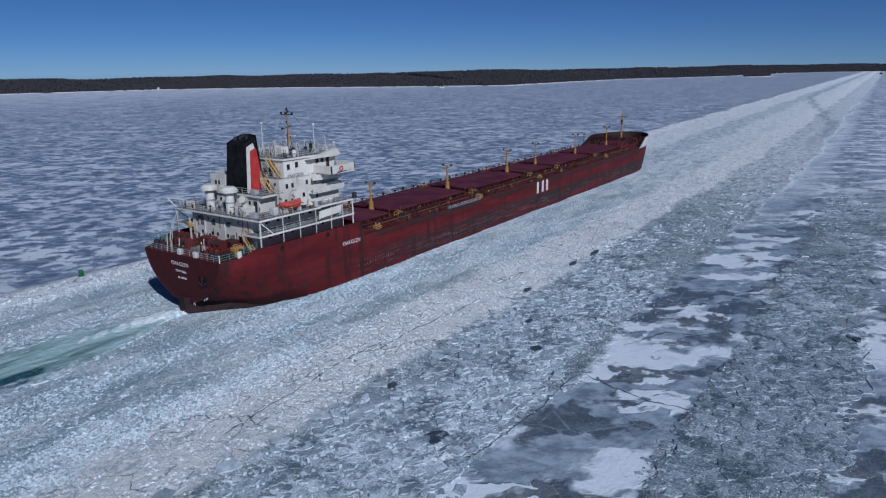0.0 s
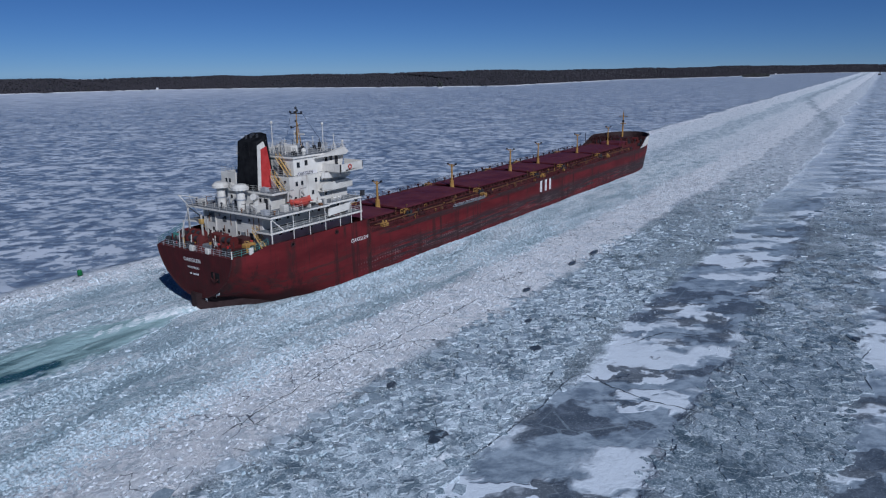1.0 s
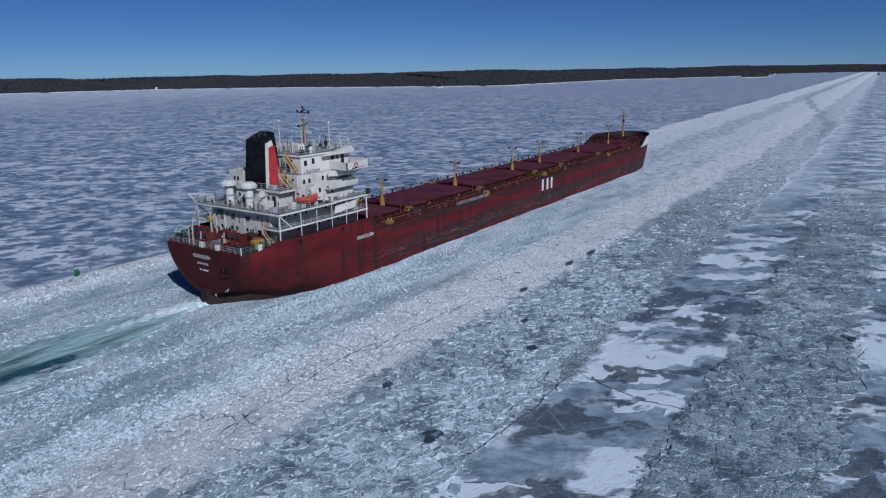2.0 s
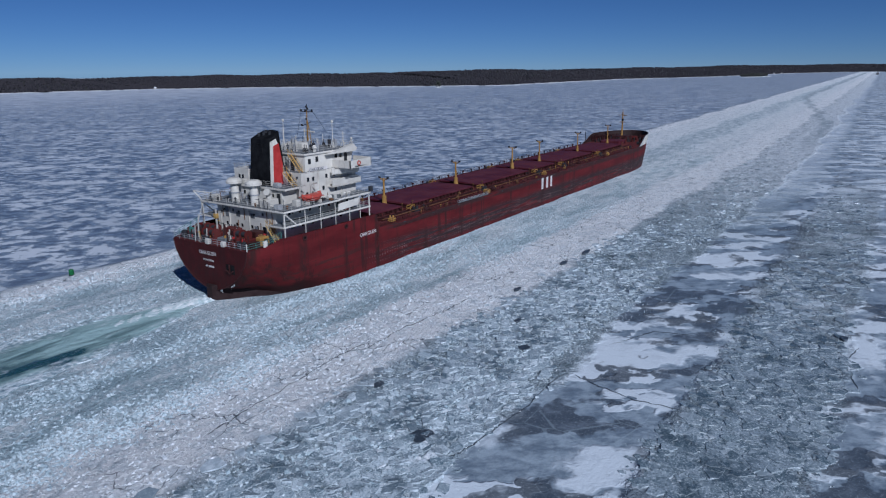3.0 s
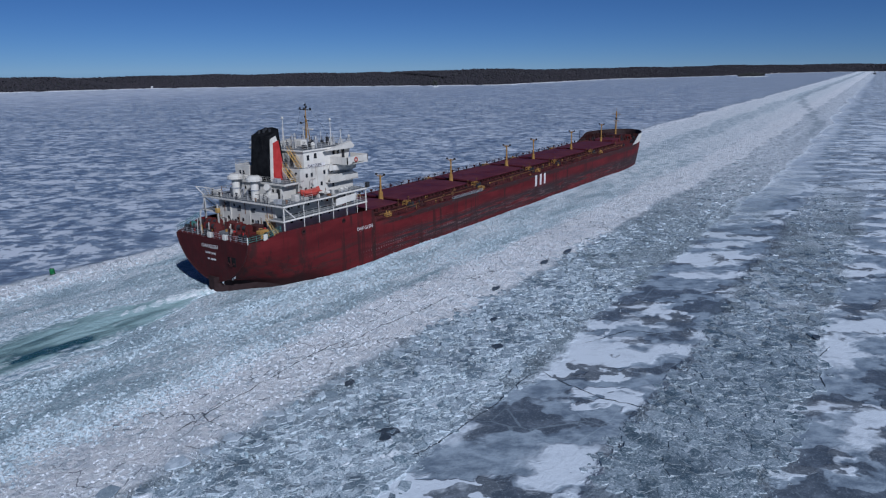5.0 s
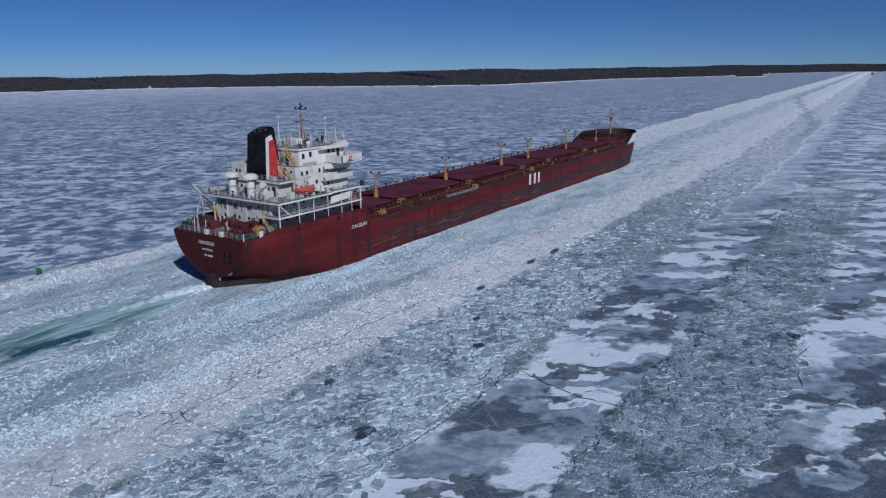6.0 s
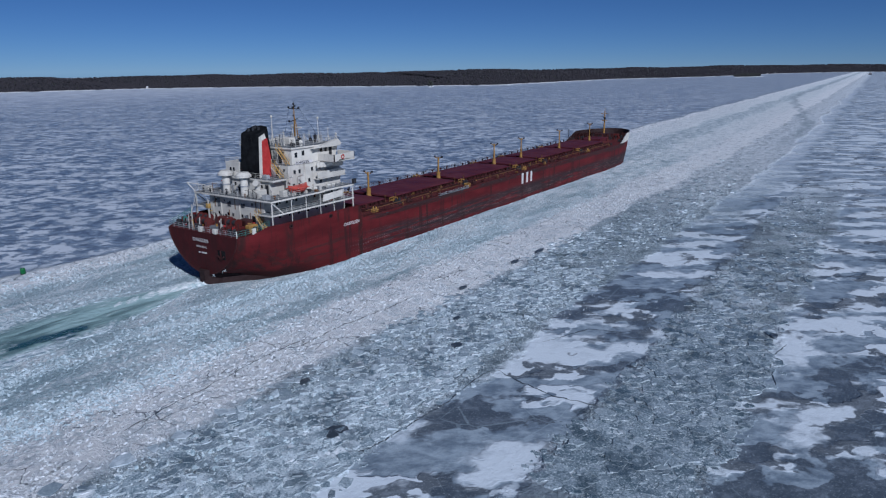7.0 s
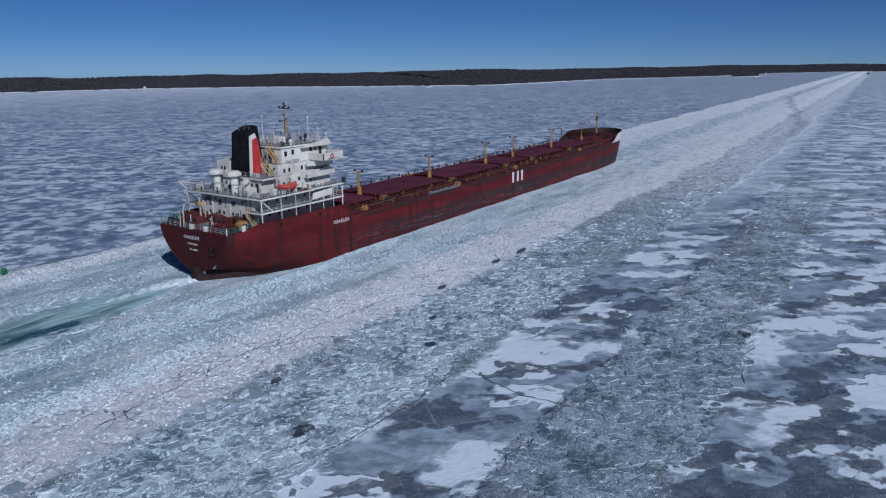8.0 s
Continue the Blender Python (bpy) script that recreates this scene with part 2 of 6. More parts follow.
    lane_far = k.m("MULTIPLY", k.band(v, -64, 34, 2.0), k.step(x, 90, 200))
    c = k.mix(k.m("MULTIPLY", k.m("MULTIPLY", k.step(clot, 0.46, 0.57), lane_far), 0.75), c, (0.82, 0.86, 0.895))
    c = k.mix(k.m("MULTIPLY", k.m("MULTIPLY", k.step(clot, 0.44, 0.37), lane_far), 0.6), c, (0.20, 0.27, 0.33))
    strew_far = k.m("MULTIPLY", k.band(v, -125, -62, 10.0), k.step(x, 90, 220))
    c = k.mix(k.m("MULTIPLY", k.m("MULTIPLY", k.step(clot, 0.40, 0.58), strew_far), 0.65), c, (0.44, 0.50, 0.57))
    # an older track that leaves the brash and swings across into the channel
    swing = k.m("ADD", v, k.m("SUBTRACT", 58.0, k.step(x, 380, 980, 0.0, 52.0)))
    track = k.m("MULTIPLY", k.band(swing, -3.5, 3.5, 2.0), k.m("MULTIPLY", k.step(x, 260, 420), k.step(streak, 0.34, 0.56)))
    c = k.mix(k.m("MULTIPLY", track, 0.7), c, (0.22, 0.29, 0.35))
    lanes = k.band(v, -66, 35, 1.5)
    c = k.mix(k.m("MULTIPLY", k.m("MULTIPLY", speck, lanes), k.m("MULTIPLY", far, 0.28)), c, (0.16, 0.21, 0.25))
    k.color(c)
    inlane = k.m("MAXIMUM", k.band(v, -62, 35, 1.2), k.m("MULTIPLY", k.band(v, -92, -78, 1.2), k.step(x, 230, 120)))
    k.rough(k.m("ADD", k.m("MULTIPLY", k.m("MAXIMUM", drift, inlane), 0.40), 0.36))
    h = k.m("ADD", k.m("MULTIPLY", k.m("ADD", k.m("MULTIPLY", lump, 1.2), k.m("MULTIPLY", cval3, 0.35)), inlane), k.m("MULTIPLY", n3, 0.2))
    h = k.m("ADD", h, k.m("MULTIPLY", drift, 0.2))
    k.bump(k.m("ADD", h, k.m("MULTIPLY", k.m("MULTIPLY", fine, inlane), 0.5)), 1.0, 0.5)
    return k.mat


def make_brash_mat(name, lo, hi, snowy, rough=0.35, wetness=0.6, rim_light=0.15):
    """Broken ice: each block its own tone, with frosted, snow-dusted and soaked parts."""
    k = Nodes(name, rough)
    r = k.geo.outputs["Random Per Island"]
    p = k.world_pos
    x, y, z = k.xyz(p)
    own = k.mix(k.step(r, 0.05, 0.95), lo, hi)
    body = k.noise(p, 0.9, 6, 0.66)
    c = k.mix(k.step(body, 0.40, 0.62, 0.1, 0.75), own, tuple((a + b) / 2 for a, b in zip(lo, hi)))
    soaked = tuple(q * w for q, w in zip(lo, (0.36, 0.42, 0.47)))
    frost = k.noise(p, 4.4, 6, 0.74)
    c = k.mix(k.m("MULTIPLY", k.step(frost, 0.53, 0.63), 0.72), c, (0.70, 0.76, 0.81))
    c = k.mix(k.m("MULTIPLY", k.step(frost, 0.46, 0.37), 0.75), c, soaked)
    wet = k.noise(p, 0.16, 6, 0.62)
    c = k.mix(k.m("MULTIPLY", k.step(wet, 0.50, 0.62), wetness), c, soaked)
    # edge highlight put into the colour: steep side faces are mixed paler
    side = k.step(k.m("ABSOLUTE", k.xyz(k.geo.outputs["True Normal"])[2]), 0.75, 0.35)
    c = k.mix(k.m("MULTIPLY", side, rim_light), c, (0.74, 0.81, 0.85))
    dust = k.m("ADD", k.m("MULTIPLY", k.noise(p, 0.55, 6, 0.65), 0.75), k.m("MULTIPLY", r, 0.35))
    dust = k.m("ADD", dust, k.step(x, 60, 240, 0.0, 0.10))
    c = k.mix(k.step(dust, snowy, snowy + 0.14), c, (0.76, 0.79, 0.83))
    k.color(c)
    k.rough(k.step(dust, snowy, snowy + 0.2, rough, 0.8))
    k.bump(frost, 0.7, 0.08)
    return k.mat


def make_slab_mat():
    k = Nodes("slab_ice", 0.3)
    info = k.add("ShaderNodeObjectInfo")
    r = info.outputs["Random"]
    p = k.world_pos
    c = k.mix(r, (0.14, 0.185, 0.22), (0.40, 0.47, 0.53))
    frost = k.noise(p, 2.5, 7, 0.75)
    c = k.mix(k.m("MULTIPLY", k.step(frost, 0.50, 0.68), 0.6), c, (0.62, 0.69, 0.74))
    c = k.mix(k.m("MULTIPLY", k.step(frost, 0.46, 0.34), 0.6), c, (0.07, 0.10, 0.12))
    dust = k.m("ADD", k.noise(p, 0.9, 5, 0.65), k.m("MULTIPLY", r, 0.25))
    c = k.mix(k.m("MULTIPLY", k.step(dust, 0.62, 0.82), 0.7), c, (0.64, 0.70, 0.75))
    k.color(c)
    k.bump(k.noise(p, 4.0, 4), 0.3, 0.04)
    return k.mat


def make_hull_mat():
    """Oxide-red hull: scraped and rust-stained along the ice belt, streaked below the scuppers."""
    k = Nodes("hull_red", 0.7, 0.0, 0.15)
    p = k.obj_pos
    x, y, z = k.xyz(p)
    fade = k.noise(k.scaled(p, 0.25, 1, 1), 0.35, 5, 0.6)
    c = k.mix(k.step(fade, 0.35, 0.66), (0.072, 0.0085, 0.0105), (0.118, 0.0135, 0.0155))
    # scraped belt: long level gouges
    gouge = k.noise(k.scaled(p, 0.05, 1, 1.3), 1.0, 7, 0.72)
    gouge = k.m("ADD", gouge, k.step(x, 165, 205, 0.0, 0.10))
    belt = k.m("MULTIPLY", k.band(z, 0.6, 4.6, 1.1), k.step(x, 22, 45))
    c = k.mix(k.m("MULTIPLY", k.m("MULTIPLY", k.step(gouge, 0.43, 0.50), belt), 0.95), c, (0.026, 0.020, 0.022))
    pale = k.noise(k.scaled(p, 0.07, 1, 4.0), 2.0, 7, 0.78)
    c = k.mix(k.m("MULTIPLY", k.m("MULTIPLY", k.step(pale, 0.55, 0.64), belt), 0.8), c, (0.20, 0.12, 0.12))
    chip = k.noise(k.scaled(p, 0.3, 1, 2.0), 2.4, 6, 0.8)
    c = k.mix(k.m("MULTIPLY", k.step(chip, 0.66, 0.76), k.m("MULTIPLY", k.band(z, 0.5, 6.5, 1.5), 0.8)), c, (0.24, 0.17, 0.16))
    # pale ticks where the frames show through, in broken rows
    tick = k.m("MULTIPLY", k.step(k.m("FRACT", k.m("MULTIPLY", x, 1.25)), 0.30, 0.22), k.m("MULTIPLY", k.band(z, 1.2, 3.2, 0.5), k.step(k.noise(k.scaled(p, 0.12, 1, 1.6), 1.4, 4, 0.6), 0.53, 0.60)))
    c = k.mix(k.m("MULTIPLY", k.m("MULTIPLY", tick, k.step(x, 26, 34)), 0.7), c, (0.27, 0.19, 0.19))
    # brown scrapes round the quarter
    scrape = k.noise(k.scaled(p, 0.10, 1, 1.0), 1.1, 7, 0.74)
    c = k.mix(k.m("MULTIPLY", k.m("MULTIPLY", k.step(scrape, 0.47, 0.58), k.band(z, 1.8, 6.2, 1.0)), k.step(x, 33, 24, 0.0, 0.7)), c, (0.040, 0.020, 0.018))
    # streaks from the deck edge
    run = k.noise(k.scaled(p, 0.55, 1, 0.05), 1.0, 5, 0.7)
    c = k.mix(k.m("MULTIPLY", k.step(run, 0.52, 0.66), 0.75), c, (0.026, 0.012, 0.012))
    rust = k.noise(k.scaled(p, 0.9, 1, 0.10), 1.7, 5, 0.7)
    c = k.mix(k.m("MULTIPLY", k.step(rust, 0.60, 0.76), 0.45), c, (0.085, 0.035, 0.02))
    soot = k.m("MULTIPLY", k.m("MAXIMUM", k.m("MAXIMUM", k.band(x, 10.8, 12.4, 0.8), k.band(x, 1.02, 2.4, 0.7)), k.m("MAXIMUM", k.m("MULTIPLY", k.band(x, 24.4, 25.0, 0.35), k.step(z, 7.4, 8.8)), k.m("MAXIMUM", k.band(x, 30.7, 32.0, 0.4), k.band(x, 55.2, 56.0, 0.4)))), k.step(k.noise(k.scaled(p, 1, 1, 0.3), 0.8, 5, 0.7), 0.35, 0.6))
    c = k.mix(k.m("MULTIPLY", soot, 0.85), c, (0.022, 0.014, 0.013))
    # the whole transom is mixed darker, unevenly by noise
    old = k.m("MULTIPLY", k.step(x, 1.5, 1.05), k.step(k.noise(p, 0.35, 5, 0.65), 0.30, 0.55, 0.35, 0.75))
    c = k.mix(old, c, (0.036, 0.008, 0.009))
    # shade under the counter, put into the hull colour low on the stern
    counter_shade = k.m("MULTIPLY", k.step(k.m("ADD", z, k.m("MULTIPLY", k.noise(k.scaled(p, 0.3, 1, 1), 0.6, 5, 0.7), 1.6)), 3.4, 2.4), k.step(x, 22, 12))
    c = k.mix(k.m("MULTIPLY", counter_shade, 0.8), c, (0.020, 0.008, 0.008))
    # grimy deck edge along the hold
    top = k.m("MULTIPLY", k.step(z, 6.6, 7.4), k.band(x, 34, 196, 2.0))
    c = k.mix(k.m("MULTIPLY", k.m("MULTIPLY", top, k.step(k.noise(k.scaled(p, 0.12, 1, 1), 1.0, 5, 0.7), 0.36, 0.52)), 0.85), c, (0.030, 0.020, 0.020))
    k.color(c)
    plates = k.m("MULTIPLY", k.step(k.m("FRACT", k.m("MULTIPLY", x, 0.125)), 0.0, 0.02, 0.0, 1.0), k.step(k.m("FRACT", k.m("MULTIPLY", z, 0.42)), 0.0, 0.03))
    dent = k.m("ADD", k.m("MULTIPLY", k.noise(k.scaled(p, 0.4, 1, 0.7), 0.9, 3), 0.7), k.m("MULTIPLY", plates, 0.12))
    k.bump(dent, 0.35, 0.12)
    return k.mat


def make_water_mat():
    """Churned wash: milky green near the propeller, clearing to dark open water astern."""
    k = Nodes("wash_water", 0.2)
    p = k.obj_pos
    x, y, z = k.xyz(p)
    n = k.noise(k.scaled(p, 0.22, 1, 1), 0.45, 6, 0.6, 0.6)
    dark = k.m("MULTIPLY", k.band(k.m("ADD", y, k.m("MULTIPLY", x, -0.03)), -5.5, -1.2, 1.6), k.step(x, -12, -30))
    milk = k.m("SUBTRACT", k.m("ADD", n, k.m("MULTIPLY", k.step(x, -45, 0), 0.22)), k.m("MULTIPLY", k.m("MULTIPLY", dark, k.step(k.noise(k.scaled(p, 0.3, 1, 1), 0.25, 5, 0.6), 0.42, 0.60)), 0.6))
    c = k.mix(k.step(milk, 0.30, 0.80), (0.010, 0.050, 0.052), (0.36, 0.51, 0.52))
    foam = k.noise(k.scaled(p, 0.3, 1, 1), 0.9, 7, 0.7, 0.5)
    foam = k.m("ADD", foam, k.m("MULTIPLY", k.step(x, -9, 1), 0.30))
    c = k.mix(k.m("MULTIPLY", k.step(foam, 0.56, 0.74), 0.85), c, (0.66, 0.72, 0.75))
    side = k.m("ABSOLUTE", k.m("SUBTRACT", y, 0.6))
    lim = k.step(x, 4, -18, 1.4, 6.6)
    edge = k.step(k.m("ADD", k.m("SUBTRACT", side, lim), k.m("MULTIPLY", k.m("SUBTRACT", foam, 0.5), 11.0)), -2.4, 0.8)
    lump = k.noise(p, 1.5, 6, 0.65)
    brim = k.mix(k.step(lump, 0.40, 0.60), (0.24, 0.33, 0.38), (0.74, 0.80, 0.84))
    c = k.mix(k.m("MULTIPLY", edge, 0.95), c, brim)
    k.color(c)
    k.rough(k.step(milk, 0.3, 0.6, 0.15, 0.7))
    k.bump(k.m("ADD", k.noise(p, 1.1, 5), foam), 0.8, 0.4)
    return k.mat


def make_wood_mat(name, lo, hi):
    k = Nodes(name, 0.95)
    r = k.geo.outputs["Random Per Island"]
    n = k.noise(k.world_pos, 0.004, 3)
    c = k.mix(r, lo, hi)
    k.color(k.mix(k.m("MULTIPLY", k.step(n, 0.4, 0.6), 0.35), c, (0.030, 0.026, 0.032)))
    return k.mat


def make_land_mat():
    k = Nodes("wooded_land", 0.95)
    n = k.noise(k.world_pos, 0.02, 6, 0.65)
    n2 = k.noise(k.world_pos, 0.12, 4, 0.6)
    c = k.mix(n, (0.017, 0.017, 0.021), (0.036, 0.032, 0.035))
    k.color(k.mix(k.step(n2, 0.68, 0.84), c, (0.075, 0.07, 0.075)))
    k.bump(n2, 1.0, 3.0)
    return k.mat


ICE = make_ice_ground()
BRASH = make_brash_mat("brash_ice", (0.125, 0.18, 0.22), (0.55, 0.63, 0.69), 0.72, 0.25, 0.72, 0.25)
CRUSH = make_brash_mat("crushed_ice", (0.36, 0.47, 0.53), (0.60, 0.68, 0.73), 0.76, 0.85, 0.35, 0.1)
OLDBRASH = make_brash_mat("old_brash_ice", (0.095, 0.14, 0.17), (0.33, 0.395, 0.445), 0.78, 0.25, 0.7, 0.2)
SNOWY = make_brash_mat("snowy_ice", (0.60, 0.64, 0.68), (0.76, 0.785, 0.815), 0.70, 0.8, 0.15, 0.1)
SLAB = make_slab_mat()
WATER = make_water_mat()
def make_foam_mat():
    k = Nodes("foam", 0.8)
    p = k.obj_pos
    c = k.mix(k.step(k.noise(k.scaled(p, 0.5, 1, 1), 1.2, 6, 0.65), 0.38, 0.62), (0.42, 0.53, 0.56), (0.80, 0.83, 0.85))
    k.color(c)
    k.bump(k.noise(p, 3.0, 5), 0.6, 0.1)
    return k.mat


FOAM = make_foam_mat()
def make_melt_mat():
    k = Nodes("melt_water", 0.35)
    n = k.noise(k.world_pos, 2.6, 6, 0.72)
    k.color(k.mix(k.step(n, 0.50, 0.68), (0.035, 0.046, 0.060), (0.17, 0.20, 0.235)))
    return k.mat


MELT = make_melt_mat()
HULL = make_hull_mat()
DECK = paint("deck_oxide_red", (0.085, 0.014, 0.013), 0.7, (0.035, 0.022, 0.02), 0.6, 0.25, streak=False)
COVER = paint("hatch_maroon", (0.078, 0.0125, 0.021), 0.6, (0.05, 0.02, 0.02), 0.3, 0.2, streak=False)
COAM = paint("coaming_dark_red", (0.036, 0.009, 0.009), 0.7, (0.03, 0.02, 0.02), 0.6, 0.7)
WHITE = paint("ship_white", (0.55, 0.525, 0.475), 0.5, (0.19, 0.12, 0.075), 0.75, 0.15)
GREYDECK = paint("grey_deck", (0.14, 0.15, 0.16), 0.8, (0.08, 0.05, 0.04), 0.6, 0.8, streak=False)
BLACK = paint("funnel_black", (0.005, 0.0055, 0.007), 0.75, (0.014, 0.012, 0.010), 0.3, 0.5, gloss=0.05)
RED = paint("funnel_red", (0.36, 0.030, 0.028), 0.45, (0.2, 0.05, 0.04), 0.3, 0.6)
YELLOW = paint("mast_yellow", (0.31, 0.175, 0.045), 0.6, (0.14, 0.07, 0.03), 0.5, 1.2)
BRIGHTYELLOW = paint("safety_yellow", (0.37, 0.235, 0.075), 0.5, (0.2, 0.1, 0.04), 0.3, 1.2)
ORANGE = paint("lifeboat_orange", (0.40, 0.062, 0.045), 0.45, (0.35, 0.12, 0.08), 0.3, 0.8)
TEAL = paint("teal_green", (0.05, 0.16, 0.14), 0.5, (0.05, 0.06, 0.05), 0.3, 1.5)
GREEN = paint("buoy_green", (0.012, 0.12, 0.035), 0.5, (0.05, 0.08, 0.04), 0.3, 1.5)
DARK = paint("dark_steel", (0.025, 0.026, 0.03), 0.5, (0.06, 0.03, 0.02), 0.3, 1.0)
STEEL = paint("grey_steel", (0.30, 0.31, 0.33), 0.5, (0.16, 0.09, 0.05), 0.3, 1.0)
RAILING = paint("rail_grey_white", (0.38, 0.365, 0.335), 0.55, (0.13, 0.08, 0.05), 0.8, 0.9)
INNER = paint("bulwark_inner", (0.020, 0.0085, 0.0085), 0.75, (0.012, 0.010, 0.010), 0.7, 0.8)
RUST = paint("rusty_ochre", (0.13, 0.062, 0.028), 0.75, (0.05, 0.025, 0.018), 0.7, 1.2)
LETTER = paint("white_lettering", (0.56, 0.54, 0.53), 0.6, (0.4, 0.25, 0.22), 0.35, 1.5)
WOODS = make_wood_mat("bare_woods", (0.013, 0.0135, 0.019), (0.032, 0.028, 0.034))
PINES = make_wood_mat("dark_pines", (0.014, 0.017, 0.014), (0.030, 0.034, 0.026))
LAND = make_land_mat()
GLASS = Nodes("window_glass", 0.08).color((0.012, 0.014, 0.018)).mat
SHORE = paint("shore_snow", (0.70, 0.71, 0.74), 0.8, (0.3, 0.28, 0.27), 0.6, 0.05, streak=False)


# ---- mesh helpers ----
def part(name, bm, material, parent=None, label=""):
    me = bpy.data.meshes.new(name)
    bmesh.ops.recalc_face_normals(bm, faces=bm.faces)
    bm.to_mesh(me)
    bm.free()
    me.materials.append(material)
    ob = new(name, me)
    if parent:
        ob.parent = parent
    if label:
        ob["label"] = label
    return ob


def box(bm, x0, x1, y0, y1, z0, z1, bevel=0.0):
    r = bmesh.ops.create_cube(bm, size=1.0, matrix=Matrix.Translation(((x0 + x1) / 2, (y0 + y1) / 2, (z0 + z1) / 2)) @ Matrix.Diagonal((x1 - x0, y1 - y0, z1 - z0, 1)))
    if bevel:
        es = {e for w in r["verts"] for e in w.link_edges}
        bmesh.ops.bevel(bm, geom=list(es), offset=bevel, segments=1, affect="EDGES")
    return bm


def bar(bm, a, b, r, sides=6, r2=None):
    """A round bar from a to b."""
    a, b = Vector(a), Vector(b)
    d = b - a
    m = Matrix.Translation((a + b) / 2) @ d.to_track_quat("Z", "Y").to_matrix().to_4x4()
    bmesh.ops.create_cone(bm, cap_ends=True, segments=sides, radius1=r, radius2=r if r2 is None else r2, depth=d.length, matrix=m)
    return bm


def ball(bm, c, r, sx=1, sy=1, sz=1):
    bmesh.ops.create_uvsphere(bm, u_segments=12, v_segments=8, radius=r, matrix=Matrix.Translation(c) @ Matrix.Diagonal((sx, sy, sz, 1)))
    return bm


def prism(bm, pts, y0, y1):
    """An outline in x and z, drawn out from y0 to y1."""
    a = [bm.verts.new((x, y0, z)) for x, z in pts]
    b = [bm.verts.new((x, y1, z)) for x, z in pts]
    bm.faces.new(a)
    bm.faces.new(b[::-1])
    for i in range(len(pts)):
        j = (i + 1) % len(pts)
        bm.faces.new((a[i], b[i], b[j], a[j]))
    return bm


def slab_xy(bm, pts, z0, z1):
    """An outline in x and y, drawn up from z0 to z1."""
    a = [bm.verts.new((x, y, z0)) for x, y in pts]
    b = [bm.verts.new((x, y, z1)) for x, y in pts]
    bm.faces.new(a[::-1])
    bm.faces.new(b)
    for i in range(len(pts)):
        j = (i + 1) % len(pts)
        bm.faces.new((a[i], a[j], b[j], b[i]))
    return bm


def rail(name, pts, material, parent, height=1.05, gap=1.6, r=0.035, bars=3):
    """A guard rail along a line of points: stanchions and level bars."""
    bm = bmesh.new()
    for a, b in zip(pts[:-1], pts[1:]):
        a, b = Vector(a), Vector(b)
        n = max(1, round((b - a).length / gap))
        for i in range(n + 1):
            p = a.lerp(b, i / n)
            bar(bm, p, p + Vector((0, 0, height)), r, 4)
        for k in range(bars):
            h = Vector((0, 0, height * (k + 1) / bars))
            bar(bm, a + h, b + h, r * 0.85, 4)
    return part(name, bm, material, parent)


def writing(name, text, size, m, material, parent, label=""):
    cu = bpy.data.curves.new(name, "FONT")
    cu.body, cu.size, cu.extrude, cu.align_x = text, size, 0.012, "LEFT"
    cu.space_character = 1.08
    cu.offset = 0.006 * size
    tmp = bpy.data.objects.new(name, cu)
    scene.collection.objects.link(tmp)
    dg = bpy.context.evaluated_depsgraph_get()
    me = bpy.data.meshes.new_from_object(tmp.evaluated_get(dg))
    bpy.data.objects.remove(tmp)
    bpy.data.curves.remove(cu)
    me.materials.clear()
    me.materials.append(material)
    ob = new(name, me)
    ob.parent = parent
    ob.matrix_basis = m
    if label:
        ob["label"] = label
    return ob


def big_mesh(name, verts, faces_flat, counts, material, label, category, kind, smooth=False):
    """One object from arrays of corners and of faces."""
    me = bpy.data.meshes.new(name)
    me.vertices.add(len(verts))
    me.vertices.foreach_set("co", np.asarray(verts, np.float32).ravel())
    me.loops.add(len(faces_flat))
    me.loops.foreach_set("vertex_index", np.asarray(faces_flat, np.int32))
    me.polygons.add(len(counts))
    starts = np.concatenate([[0], np.cumsum(counts)[:-1]]).astype(np.int32)
    me.polygons.foreach_set("loop_start", starts)
    me.polygons.foreach_set("use_smooth", np.full(len(counts), smooth))
    me.update(calc_edges=True)
    me.materials.append(material)
    return tagged(new(name, me), label, category, kind=kind)


# ---- the frozen lake ----
def smooth_noise(x, y, seed):
    """Cheap rolling relief from a few sines."""
    rg = np.random.default_rng(seed)
    out = np.zeros(np.broadcast(x, y).shape)
    for i in range(12):
        a, f = rg.uniform(0, 6.28), 0.18 * 1.40 ** i
        out += np.sin((np.cos(a) * x + np.sin(a) * y) * f + rg.uniform(0, 6.28)) / (1 + 0.55 * i)
    return out / 3.2


def bend(x):
    return np.maximum(x - 250, 0) * 0.031


def ice_height(x, y):
    v = y - bend(x)
    n = smooth_noise(x, y, 4)

    def hump(lo, hi, soft):
        return 1 / (1 + np.exp(np.clip(-(v - lo) / soft, -50, 50))) / (1 + np.exp(np.clip((v - hi) / soft, -50, 50)))
    h = 0.20 * hump(-29, 35, 0.8) * (0.6 + n)
    h += 0.22 * hump(-43, -28, 1.0) * (1.2 + n) + 0.24 * hump(27, 35, 0.8) * (1.2 + n)
    h += 0.07 * hump(-62, -41, 0.8) * n + 0.06 * hump(-92, -77, 0.8) * n
    fade = 1 / (1 + np.exp(np.clip((x - 420) / 60, -50, 50)))
    calm = 1 - 0.92 * np.exp(-(v / 10.5) ** 4)
    return h * fade * calm


